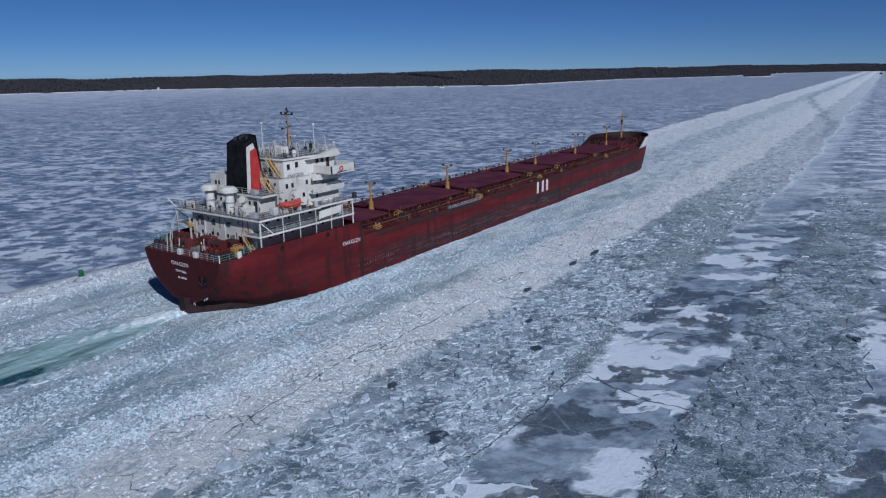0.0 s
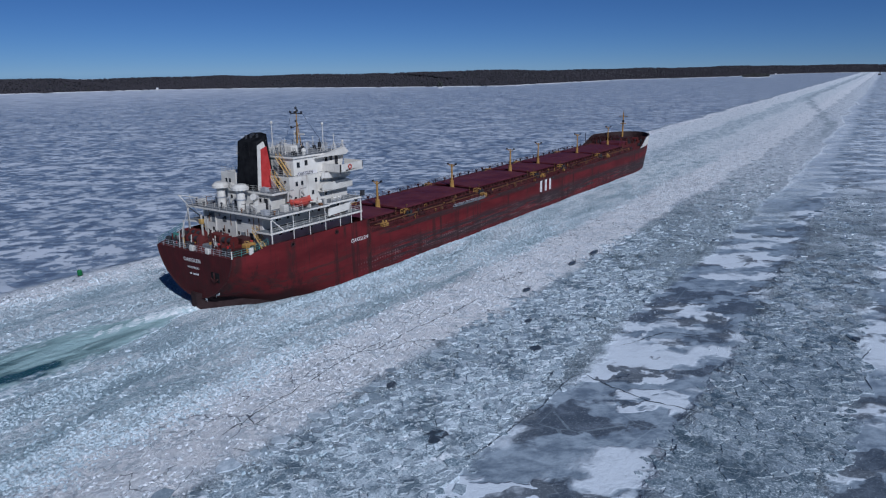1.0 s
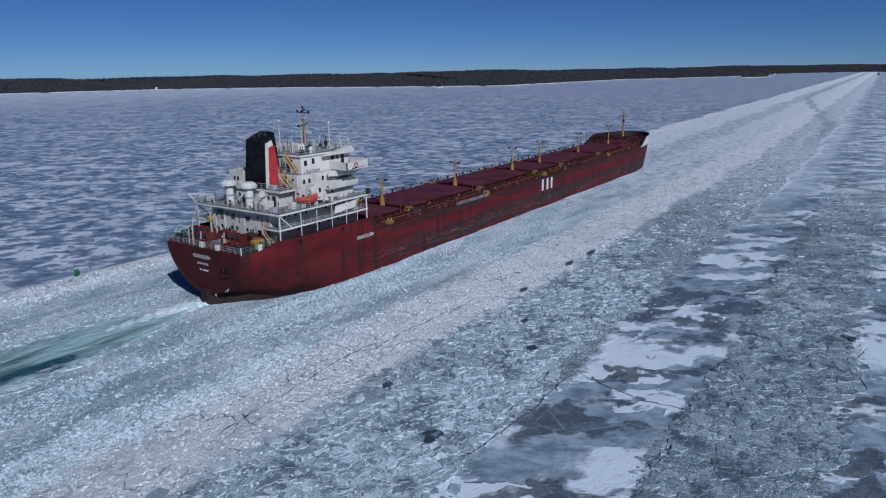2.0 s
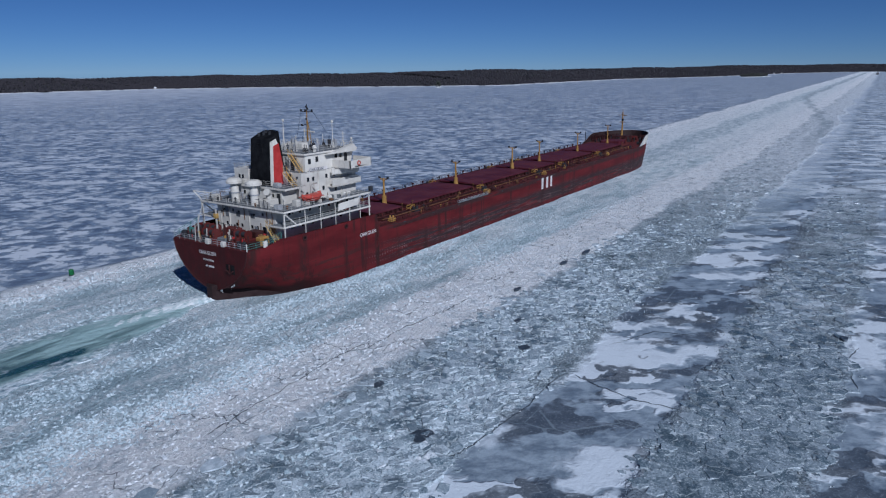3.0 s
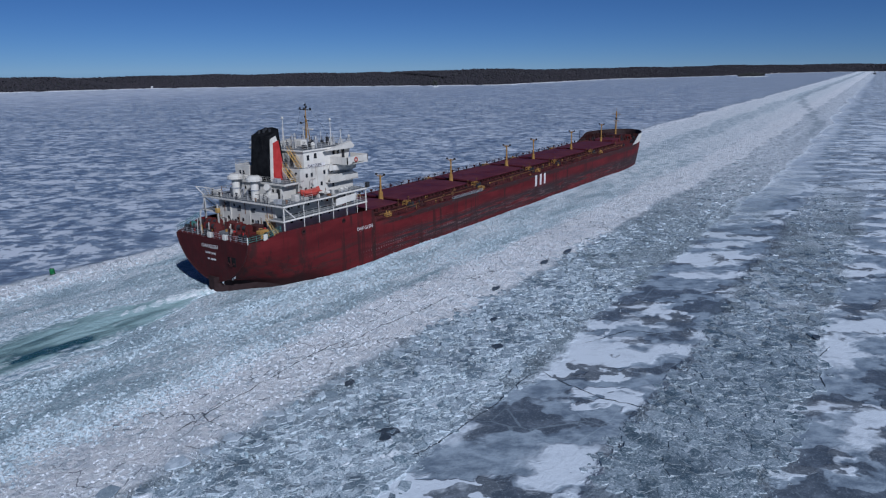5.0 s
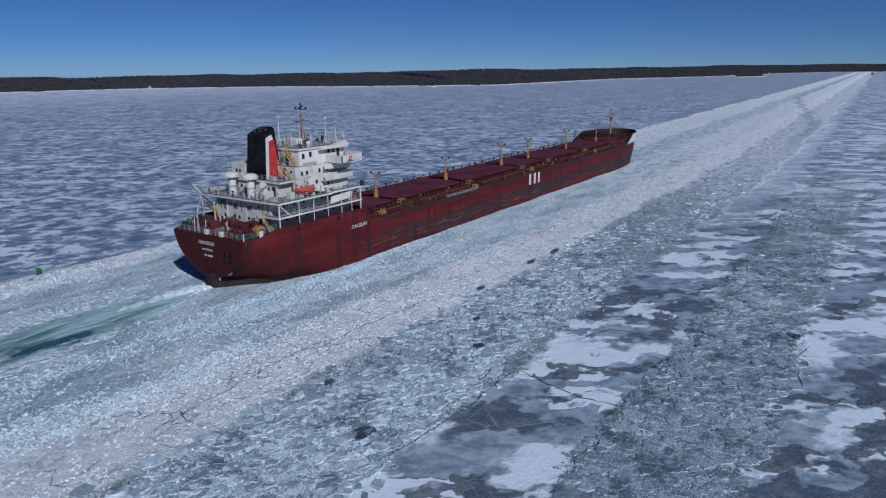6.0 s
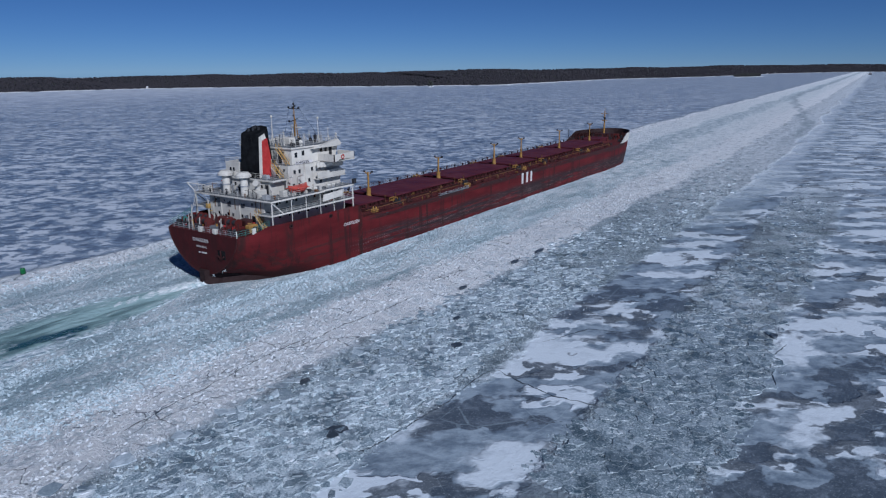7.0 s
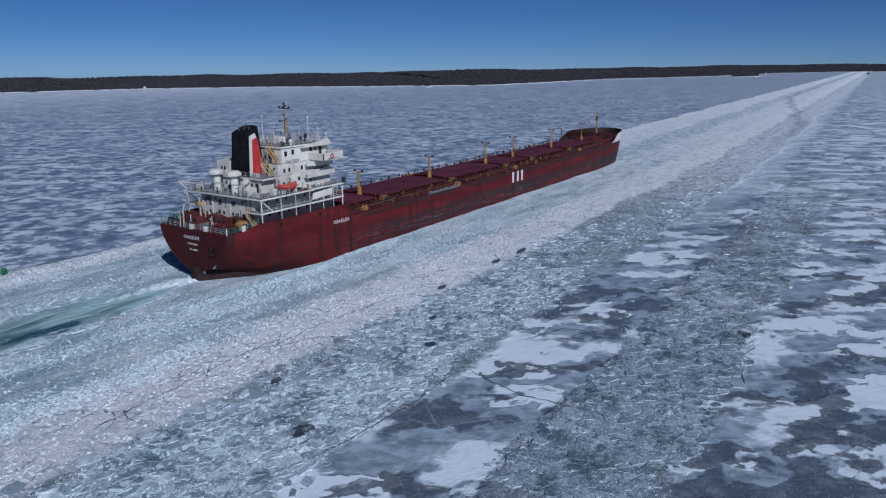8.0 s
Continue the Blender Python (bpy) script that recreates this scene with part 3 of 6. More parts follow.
def lake():
    xs = np.concatenate([[-6000, -2500, -900, -300, -120], np.arange(-62, 100, 0.42), np.arange(100, 150, 0.8), np.arange(150, 430, 2.2), np.geomspace(432, 7000, 70)])
    ys = np.concatenate([-np.geomspace(7000, 145, 26), np.arange(-140, -98, 0.9), np.arange(-98, 44, 0.45), np.arange(44, 60, 0.9), np.geomspace(60, 7000, 60)])
    gx, gy = np.meshgrid(xs, ys, indexing="ij")
    gz = ice_height(gx, gy)
    gz[(gx < -62) | (gy < -140) | (gy > 60)] = 0
    verts = np.stack([gx, gy, gz], -1).reshape(-1, 3)
    nx, ny = len(xs), len(ys)
    i, j = np.meshgrid(np.arange(nx - 1), np.arange(ny - 1), indexing="ij")
    a = (i * ny + j).ravel()
    f = np.stack([a, a + ny, a + ny + 1, a + 1], 1)
    return big_mesh("ground", verts, f.ravel(), np.full(len(f), 4), ICE, "frozen lake of grey ice with snow drifts and a broken ship lane", "ice", "structure", True)


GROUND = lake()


def block_shapes(rg, n, sides=6):
    """Outlines of n broken blocks: uneven many-sided rings of about unit size."""
    ang = (np.arange(sides) + rg.uniform(-0.33, 0.33, (n, sides))) * (2 * np.pi / sides)
    rad = rg.uniform(0.62, 1.0, (n, sides))
    stretch = rg.uniform(0.5, 1.0, (n, 1))
    return np.cos(ang) * rad, np.sin(ang) * rad * stretch


def scatter(name, zone, count, size, thick, tilt, seed, material, label, lift=0.0, power=2.2):
    """Broken ice strewn over a stretch of the lake: zone(rg, n) gives places."""
    rg = np.random.default_rng(seed)
    px, py = zone(rg, count)
    n, s = len(px), 5
    ox, oy = block_shapes(rg, n, s)
    sz = size[0] * (size[1] / size[0]) ** (rg.random(n) ** power)
    th = sz * rg.uniform(thick[0], thick[1], n)
    turn = rg.uniform(0, 6.28, n)
    ca, sa = np.cos(turn)[:, None], np.sin(turn)[:, None]
    lx, ly = ox * sz[:, None] * 0.5, oy * sz[:, None] * 0.5
    wx, wy = lx * ca - ly * sa, lx * sa + ly * ca
    tx, ty = rg.normal(0, tilt, (2, n, 1)) * np.clip(0.8 / sz, 0.5, 2.2)[None, :, None]
    base = ice_height(px, py)[:, None] + lift
    top = base + wx * tx + wy * ty + th[:, None] * rg.uniform(0.35, 0.8, (n, 1))
    shrink = rg.uniform(0.86, 0.97, (n, 1))
    v = np.empty((n, 2 * s, 3))
    v[:, :s, 0], v[:, :s, 1], v[:, :s, 2] = px[:, None] + wx * shrink, py[:, None] + wy * shrink, top
    v[:, s:, 0], v[:, s:, 1] = px[:, None] + wx, py[:, None] + wy
    v[:, s:, 2] = np.minimum(top - th[:, None] * 0.9, base - 0.02)
    o = (np.arange(n) * 2 * s)[:, None]
    ring = np.arange(s)
    nxt = (ring + 1) % s
    quads = np.stack([ring, ring + s, nxt + s, nxt], 1)
    per = np.concatenate([ring, quads.ravel()])
    flat = (o + per[None, :]).ravel()
    counts = np.tile(np.array([s] + [4] * s), n)
    return big_mesh(name, v.reshape(-1, 3), flat, counts, material, label, "ice", "stuff")


def strew(name, zone, count, size, height, seed, material, label, power=2.5):
    """Small knobbly lumps of crushed ice, each a low uneven dome."""
    rg = np.random.default_rng(seed)
    px, py = zone(rg, count)
    n, s = len(px), 5
    ox, oy = block_shapes(rg, n, s)
    sz = size[0] * (size[1] / size[0]) ** (rg.random(n) ** power)
    turn = rg.uniform(0, 6.28, n)
    ca, sa = np.cos(turn)[:, None], np.sin(turn)[:, None]
    lx, ly = ox * sz[:, None] * 0.5, oy * sz[:, None] * 0.5
    base = ice_height(px, py)
    v = np.empty((n, s + 1, 3))
    v[:, :s, 0], v[:, :s, 1] = px[:, None] + lx * ca - ly * sa, py[:, None] + lx * sa + ly * ca
    v[:, :s, 2] = base[:, None] - 0.04 + rg.uniform(0.0, 0.3, (n, s)) * (sz * height[0])[:, None]
    v[:, s, 0], v[:, s, 1] = px + rg.uniform(-0.2, 0.2, n) * sz, py + rg.uniform(-0.2, 0.2, n) * sz
    v[:, s, 2] = base + sz * rg.uniform(height[0], height[1], n)
    ring = np.arange(s)
    per = np.stack([ring, (ring + 1) % s, np.full(s, s)], 1).ravel()
    flat = ((np.arange(n) * (s + 1))[:, None] + per[None, :]).ravel()
    return big_mesh(name, v.reshape(-1, 3), flat, np.full(n * s, 3), material, label, "ice", "stuff")


def strip(x0, x1, lo, hi, power=1.6, holes=0.0, seed=9):
    """Places in a band along the lane, denser towards x0."""
    def zone(rg, n):
        k = 2.0 * power
        x = x0 + (x1 - x0) * -np.log(1 - rg.random(n) * (1 - math.exp(-k))) / k
        y = rg.uniform(lo, hi, n) + rg.normal(0, 1.0, n) + 2.2 * smooth_noise(x * 0.6, np.zeros(n), seed) + 1.3 * smooth_noise(x * 2.0, np.zeros(n), seed + 3)
        if holes:
            keep = smooth_noise(x * 0.45, y * 1.5, seed + 1) + rg.normal(0, 0.32, len(x)) > holes - 0.55
            x, y = x[keep], y[keep]
        return x, y + bend(x)
    return zone


def rubble():
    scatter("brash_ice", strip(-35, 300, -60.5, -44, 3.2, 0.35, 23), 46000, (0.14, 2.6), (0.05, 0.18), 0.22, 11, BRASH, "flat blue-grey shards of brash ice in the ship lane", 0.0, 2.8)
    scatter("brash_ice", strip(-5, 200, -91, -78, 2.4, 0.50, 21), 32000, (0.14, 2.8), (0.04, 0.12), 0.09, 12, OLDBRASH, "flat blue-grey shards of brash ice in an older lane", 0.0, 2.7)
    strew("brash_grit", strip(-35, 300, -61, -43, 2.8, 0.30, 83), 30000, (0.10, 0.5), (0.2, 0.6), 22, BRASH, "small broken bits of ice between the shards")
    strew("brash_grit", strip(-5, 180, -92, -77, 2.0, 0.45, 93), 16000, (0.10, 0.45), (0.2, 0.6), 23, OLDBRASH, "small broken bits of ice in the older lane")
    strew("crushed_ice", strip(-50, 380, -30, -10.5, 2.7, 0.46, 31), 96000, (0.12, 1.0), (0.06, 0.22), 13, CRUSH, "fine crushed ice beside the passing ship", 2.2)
    strew("crushed_ice", strip(-50, 340, 8, 30, 2.0, 0.46, 41), 32000, (0.15, 1.0), (0.06, 0.24), 14, CRUSH, "fine crushed ice on the far side of the lane", 2.2)
    strew("crushed_ice", strip(-50, 20, -12, 12, 0.6, 0.55, 45), 14000, (0.12, 0.8), (0.06, 0.2), 24, CRUSH, "fine crushed ice closing in behind the ship", 2.4)
    strew("snowy_ice", strip(-40, 400, -43, -28, 2.6, 0.42, 51), 40000, (0.12, 1.0), (0.05, 0.18), 15, SNOWY, "snow-covered ice rubble along the rim of the lane")
    strew("snowy_ice", strip(-40, 380, 26, 33, 1.8, 0.5, 61), 12000, (0.2, 0.9), (0.08, 0.25), 16, SNOWY, "snow-covered ice rubble on the far rim of the lane")
    strew("ice_crumbs", strip(-35, 140, -62, -42, 2.2, 0.55, 81), 12000, (0.08, 0.30), (0.3, 0.6), 18, SNOWY, "small pale ice crumbs strewn over the brash")
    scatter("ice_chunks", strip(-40, 130, -60, -45, 2.4, 0.95, 111), 3600, (0.3, 1.0), (0.3, 0.6), 0.2, 21, CRUSH, "white chunks of ice among the brash", 0.0, 1.8)
    strew("crushed_ice", strip(8, 214, -12.8, -11.8, 1.4, 0.0, 101), 7000, (0.12, 0.6), (0.15, 0.45), 20, CRUSH, "crushed ice heaped along the ship's side")


rubble()


def slabs():
    """Large loose floes, each one an object, lying in the brash nearest the flight."""
    rg = np.random.default_rng(77)
    meshes = []
    for i in range(14):
        bm = bmesh.new()
        n = rg.integers(5, 8)
        ang = (np.arange(n) + rg.uniform(-0.3, 0.3, n)) * 2 * np.pi / n
        rad = rg.uniform(0.35, 0.55, n)
        st = rg.uniform(0.6, 1.0)
        pts = [(float(math.cos(a) * r), float(math.sin(a) * r * st)) for a, r in zip(ang, rad)]
        slab_xy(bm, pts, -0.05, 0.0)
        top = [f for f in bm.faces if f.normal.z > 0.9 or all(w.co.z > -0.01 for w in f.verts)]
        bmesh.ops.bevel(bm, geom=list({e for f in top for e in f.edges}), offset=0.012, segments=1, affect="EDGES")
        bmesh.ops.recalc_face_normals(bm, faces=bm.faces)
        me = bpy.data.meshes.new("ice_slab")
        bm.to_mesh(me)
        bm.free()
        me.materials.append(SLAB)
        meshes.append(me)
    for i in range(290):
        if i < 170:
            x, y = -32 + 105 * rg.random() ** 1.4, rg.uniform(-61.5, -41.5)
        else:
            x, y = -5 + 95 * rg.random() ** 1.2, rg.uniform(-91.5, -77.5)
        s = rg.uniform(1.2, 3.2)
        ob = new("ice_slab", meshes[i % 14])
        ob.parent = GROUND
        tilt = 6.0 / s
        ob.matrix_basis = pose(x, y, float(ice_height(np.array([x]), np.array([y]))[0]) + rg.uniform(0.05, 0.14), rg.normal(0, tilt), rg.normal(0, tilt), rg.uniform(0, 360)) @ Matrix.Diagonal((s, s, s * rg.uniform(0.7, 1.3), 1))


slabs()


def cracks():
    """Open cracks and dark melt holes in the old ice, and a pale loose floe."""
    rg = np.random.default_rng(31)
    lines = [[(-12.4, -60.2), (-9.5, -61.6), (3.4, -62.8), (10.2, -62.4), (14.4, -63.1)], [(14.4, -63.1), (12.9, -66.6), (11.4, -72.6), (11.9, -79.6)],
             [(25.5, -64.2), (34, -68), (36, -75)], [(27.8, -94.5), (36, -92.4), (44, -93.6)], [(-22, -37.5), (-14.8, -36.4), (-8, -35.8), (1.5, -34.9), (9, -35.4)], [(5, -36.8), (14, -36.2), (24, -37.4), (33, -37.0)]]
    for pts in lines:
        path = []
        for a, b in zip(pts[:-1], pts[1:]):
            n = max(3, int(math.dist(a, b) / 0.7))
            for i in range(n):
                path.append((a[0] + (b[0] - a[0]) * i / n + rg.normal(0, 0.09), a[1] + (b[1] - a[1]) * i / n + rg.normal(0, 0.09)))
        bm = bmesh.new()
        last = None
        for i, (x, y) in enumerate(path):
            q = path[min(i + 1, len(path) - 1)] if i < len(path) - 1 else path[i - 1]
            d = Vector((q[0] - x, q[1] - y, 0)).normalized()
            s = Vector((-d.y, d.x, 0)) * (0.03 + 0.10 * rg.random()) * min(1, i / 3, (len(path) - 1 - i) / 3 + 0.1)
            z = float(ice_height(np.array([x]), np.array([y]))[0]) + 0.03
            pair = [bm.verts.new((x + s.x, y + s.y, z)), bm.verts.new((x - s.x, y - s.y, z))]
            if last:
                bm.faces.new((last[0], pair[0], pair[1], last[1]))
            last = pair
        part("ice_crack", bm, MELT, GROUND, "open dark crack in the ice")
    for x, y, a, b in ((-9.1, -56.5, 1.7, 1.2), (17.9, -54.8, 1.0, 0.8), (45.5, -91.6, 0.9, 0.6), (27, -49, 0.9, 0.5), (-2, -45, 0.8, 0.5), (60, -41.8, 1.6, 0.6), (70, -42.4, 2.0, 0.6), (40, -42, 1.2, 0.5)):
        bm = bmesh.new()
        t = rg.uniform(0, 3)
        pts = [(x + a * k * math.cos(q) * rg.uniform(0.75, 1.1), y + b * k * math.sin(q) * rg.uniform(0.75, 1.1)) for q, k in ((i / 14 * 6.283, 1) for i in range(14))]
        z = float(ice_height(np.array([x]), np.array([y]))[0])
        slab_xy(bm, pts, z - 0.1, z + 0.26)
        part("melt_hole", bm, MELT, GROUND, "dark open melt hole")


cracks()


# ---- the far shore ----
# Shoreline: distance along the lake and how high the wooded land rises behind it.
SHORELINE = [(163, 1760, 33), (382, 1501, 35), (575, 1378, 35), (814, 1356, 34), (886, 1347, 33), (990, 1257, 34), (1100, 1154, 36), (1175, 974, 37), (1269, 845, 38), (1371, 705, 39),
             (1734, 714, 40), (2216, 730, 43), (2750, 560, 46), (3300, 500, 48), (4021, 460, 50), (4500, 330, 53), (4850, 180, 56), (4880, -100, 56), (4850, -700, 50)]


def shore_at(u):
    """A place on the shoreline and the land's height there, u from 0 to 1 along it."""
    k = u * (len(SHORELINE) - 1)
    i = min(int(k), len(SHORELINE) - 2)
    a, b = SHORELINE[i], SHORELINE[i + 1]
    return [p + (q - p) * (k - i) for p, q in zip(a, b)]


def inland(u):
    x0, y0, _ = shore_at(max(0, u - 0.03))
    x1, y1, _ = shore_at(min(1, u + 0.03))
    t = Vector((x1 - x0, y1 - y0, 0)).normalized()
    n = Vector((-t.y, t.x, 0))
    return n if n.dot(Vector((1, 1.2, 0))) > 0 else -n


def land_height(u, d, h):
    roll = 0.86 + 0.09 * math.sin(u * 41) * math.sin(u * 17 + 1) + 0.04 * math.sin(u * 120)
    return max(0.4, (h - 7.2) * min(1, d / 330) ** 0.8 * roll) if d > 12 else 0.4


def far_shore():
    rows = 260
    steps = [0, 4, 14, 40, 90, 160, 240, 330, 480]
    verts, faces = [], []
    for i in range(rows + 1):
        u = i / rows
        x, y, h = shore_at(u)
        n = inland(u)
        jag = 10 * math.sin(i * 1.7) + 8 * math.sin(i * 0.61)
        for d in steps:
            verts.append((x + n.x * (d + jag), y + n.y * (d + jag), -0.5 if d == 0 else land_height(u, d, h)))
    w = len(steps)
    for i in range(rows):
        for j in range(w - 1):
            a = i * w + j
            faces += [a, a + w, a + w + 1, a + 1]
    big_mesh("shore_land", verts, faces, np.full(len(faces) // 4, 4), LAND, "low wooded shore in brown winter colours beyond the ice", "shore", "structure", True)
    # woods: small tapering crowns, grey-brown and bare, pines among them
    rg = np.random.default_rng(5)
    for name, mat, count, lean, label in (("bare_woods", WOODS, 32000, 0, "bare brown leafless woods on the far shore"), ("dark_pines", PINES, 1600, 1, "dark green pines on the far shore")):
        v, f = [], []
        for _ in range(count):
            u = rg.random()
            x, y, h = shore_at(u)
            n = inland(u)
            if lean and math.sin(u * 60) < -0.1 and rg.random() < 0.75:
                continue
            d = 8 + 440 * rg.random() ** 1.5
            along = rg.uniform(-6, 6)
            far = math.hypot(x + 60, y + 95)
            t = rg.uniform(3.6, 6.2) * (1.15 if lean else 1.0)
            r = t * (0.26 if lean else 0.42) * (1 + far / 5000)
            cx, cy = x + n.x * d - n.y * along, y + n.y * d + n.x * along
            z = land_height(u, d, h) - 0.5
            o = len(v)
            for lvl, k in ((0.05, 0.95), (0.6, 0.8)):
                if lean:
                    k = 1.05 - lvl
                a0 = rg.uniform(0, 6.28)
                for q in range(4):
                    rr = r * k * rg.uniform(0.7, 1.15)
                    v.append((cx + math.cos(a0 + q * 1.571) * rr, cy + math.sin(a0 + q * 1.571) * rr, z + t * lvl * rg.uniform(0.9, 1.1)))
            v.append((cx, cy, z + t))
            for q in range(4):
                a, b = o + q, o + (q + 1) % 4
                f.append((a, b, b + 4, a + 4))
                f.append((o + 4 + q, o + 4 + (q + 1) % 4, o + 8))
        flat = [i for face in f for i in face]
        big_mesh(name, v, flat, np.array([len(face) for face in f]), mat, label, "trees", "stuff")
    # snow lying along the water's edge
    bm = bmesh.new()
    last = None
    for i in range(rows + 1):
        u = i / rows
        x, y, _ = shore_at(u)
        n = inland(u)
        jag = 10 * math.sin(i * 1.7) + 8 * math.sin(i * 0.61)
        wd = 7 + 6 * math.sin(i * 0.9) ** 2
        pair = [bm.verts.new((x + n.x * (jag - wd), y + n.y * (jag - wd), 0.15)), bm.verts.new((x + n.x * (jag + 6), y + n.y * (jag + 6), 1.3))]
        if last:
            bm.faces.new((last[0], pair[0], pair[1], last[1]))
        last = pair
    tagged(part("shore_snow", bm, SHORE), "snow bank along the edge of the far shore", "snow", kind="structure")


far_shore()


def islet(x, y, length, width, turn, trees, seed, name, label):
    """A low snowy islet with shrubs and trees."""
    rg = np.random.default_rng(seed)
    m = pose(x, y, 0, 0, 0, turn)
    root = tagged(new(name), label, "island")
    root.matrix_basis = m
    bm = bmesh.new()
    for i in range(28):
        a = i / 28 * 6.283
        k = 1 + 0.18 * math.sin(3 * a + seed) + 0.1 * math.sin(7 * a)
        bm.verts.new((math.cos(a) * length / 2 * k, math.sin(a) * width / 2 * k, -0.3))
        bm.verts.new((math.cos(a) * length * 0.4 * k, math.sin(a) * width * 0.36 * k, 1.6))
    bm.verts.ensure_lookup_table()
    vs = list(bm.verts)
    for i in range(28):
        j = (i + 1) % 28
        bm.faces.new((vs[2 * i], vs[2 * j], vs[2 * j + 1], vs[2 * i + 1]))
    bm.faces.new([vs[2 * i + 1] for i in range(28)])
    part("bank", bm, SHORE, root, "snowy bank")
    bm = bmesh.new()
    for _ in range(trees):
        a, r = rg.uniform(0, 6.28), rg.random() ** 0.5
        cx, cy = math.cos(a) * r * length * 0.42, math.sin(a) * r * width * 0.36
        t = rg.uniform(6, 14) * (1.1 - 0.4 * r)
        bar(bm, (cx, cy, 1.0), (cx, cy, 1.0 + t * 0.5), 0.25, 4)
        for _k in range(4):
            ball_r = t * rg.uniform(0.16, 0.3)
            c = Vector((cx + rg.normal(0, t * 0.16), cy + rg.normal(0, t * 0.16), 1.3 + t * rg.uniform(0.35, 0.9)))
            bmesh.ops.create_icosphere(bm, subdivisions=1, radius=ball_r, matrix=Matrix.Translation(c) @ Matrix.Diagonal((1, 1, rg.uniform(0.7, 1.3), 1)))
    tagged(part("trees", bm, PINES, root, "dark bushes and trees"), kind="stuff")


islet(2745, 398, 250, 46, -14, 420, 3, "wooded_islet", "low snowy islet with dark pines off the shore")
islet(1205, 770, 60, 14, 30, 14, 4, "bushy_point", "small snowy point with bare bushes")


def cottage(x, y, z, turn, s):
    root = tagged(new("cottage"), "small pale cottage with a snowy roof on the shore", "house", "cottages on the shore")
    root.matrix_basis = pose(x, y, z, 0, 0, turn)
    part("wall", box(bmesh.new(), -s, s, -s * 0.6, s * 0.6, 0, s * 0.8), WHITE, root)
    part("roof", prism(bmesh.new(), [(-s * 1.1, s * 0.8), (s * 1.1, s * 0.8), (0, s * 1.5)], -s * 0.7, s * 0.7), SHORE, root)
    part("door", box(bmesh.new(), -s * 0.15, s * 0.15, -s * 0.62, -s * 0.6, 0, s * 0.55), DARK, root)
    for k in (-0.6, 0.45):
        part("window", box(bmesh.new(), s * k, s * k + s * 0.25, -s * 0.62, -s * 0.6, s * 0.3, s * 0.6), GLASS, root)


for cx, cy, cs in ((892, 1338, 3.0), (2330, 752, 2.5), (3160, 508, 3.0), (3700, 478, 3.5), (3860, 468, 3.0)):
    cottage(cx, cy, 1.0, 20 + cs * 7, cs)


def buoy():
    root = tagged(new("channel_buoy"), "green can buoy frozen into the ice beside the lane", "buoy")
    root.matrix_basis = pose(2.13, 33.94, 0.15, 4, -3, 0)
    part("drum", bar(bmesh.new(), (0, 0, -0.3), (0, 0, 1.25), 0.45, 16), GREEN, root)
    part("collar", bar(bmesh.new(), (0, 0, 0.2), (0, 0, 0.38), 0.52, 16), DARK, root, "dark rubber collar")
    part("cap", bar(bmesh.new(), (0, 0, 1.25), (0, 0, 1.42), 0.42, 16, 0.3), GREEN, root)
    part("lifting_eye", bar(bmesh.new(), (0, -0.12, 1.5), (0, 0.12, 1.5), 0.08, 8), STEEL, root)


buoy()


def far_vessel():
    root = tagged(new("icebreaker"), "small dark icebreaker far ahead in the lane", "ship")
    root.matrix_basis = pose(3400, 34, 0, 0, 0, 188)
    bm = bmesh.new()
    slab_xy(bm, [(-16, -5), (8, -5), (15, -3), (18, 0), (15, 3), (8, 5), (-16, 5)], -0.5, 4.5)
    part("hull", bm, DARK, root)
    part("house", box(bmesh.new(), -9, 6, -4, 4, 4.5, 8, 0.2), STEEL, root)
    part("wheelhouse", box(bmesh.new(), -1, 5, -3, 3, 8, 11, 0.2), STEEL, root)
    part("mast", bar(bmesh.new(), (0, 0, 11), (0, 0, 18), 0.5, 8, 0.2), DARK, root)
    part("funnel", box(bmesh.new(), -7, -4, -1.5, 1.5, 8, 12, 0.2), TEAL, root)


far_vessel()


# ---- the ship ----
# Its own space: x from the transom forward, y to port, z up from the waterline.
SHIP = tagged(new("bulk_carrier"), "long oxide-red lake bulk carrier with white aft superstructure breaking ice", "ship")
BEAM = 11.58


def deck_z(x):
    """The main deck along the holds, a little higher towards the bow."""
    return 8.0 + (x - 60) * 0.005


def lerp_table(table, x):
    for (a, *p), (b, *q) in zip(table[:-1], table[1:]):
        if x <= b:
            k = max(0.0, (x - a) / (b - a))
            return [u + (w - u) * k for u, w in zip(p, q)]
    return list(table[-1][1:])


# station: x, deck half-breadth, height of full breadth, keel height, fullness
STATIONS = [(1.0, 9.5, 9.7, 1.75, 1.75), (2.4, 10.2, 9.2, 1.5, 1.85), (5.0, 10.85, 8.5, 0.9, 2.0), (7.5, 11.2, 8.0, -0.8, 2.1), (10.0, 11.45, 7.5, -2.2, 2.3),
            (13.0, 11.55, 7.0, -2.6, 2.6), (18.0, BEAM, 6.0, -5.2, 3.0), (26.0, BEAM, 5.0, -6.0, 7.0), (40.0, BEAM, 4.0, -6.0, 12.0)]


def hull_top(x):
    if x < 31.2:
        return lerp_table([(1.0, 9.68), (4.0, 9.95), (7.0, 10.85), (31.2, 10.8)], x)[0]
    if x < 32.4:
        return 10.8 + (deck_z(32.4) - 10.8) * (x - 31.2) / 1.2
    return deck_z(x)


def stern_breadth(x, z):
    b, zt, zb, n = lerp_table(STATIONS, x)
    if z >= zt:
        return b
    k = min(1.0, (zt - z) / (zt - zb))
    return b * max(0.0, 1 - k ** n) ** (1 / n)


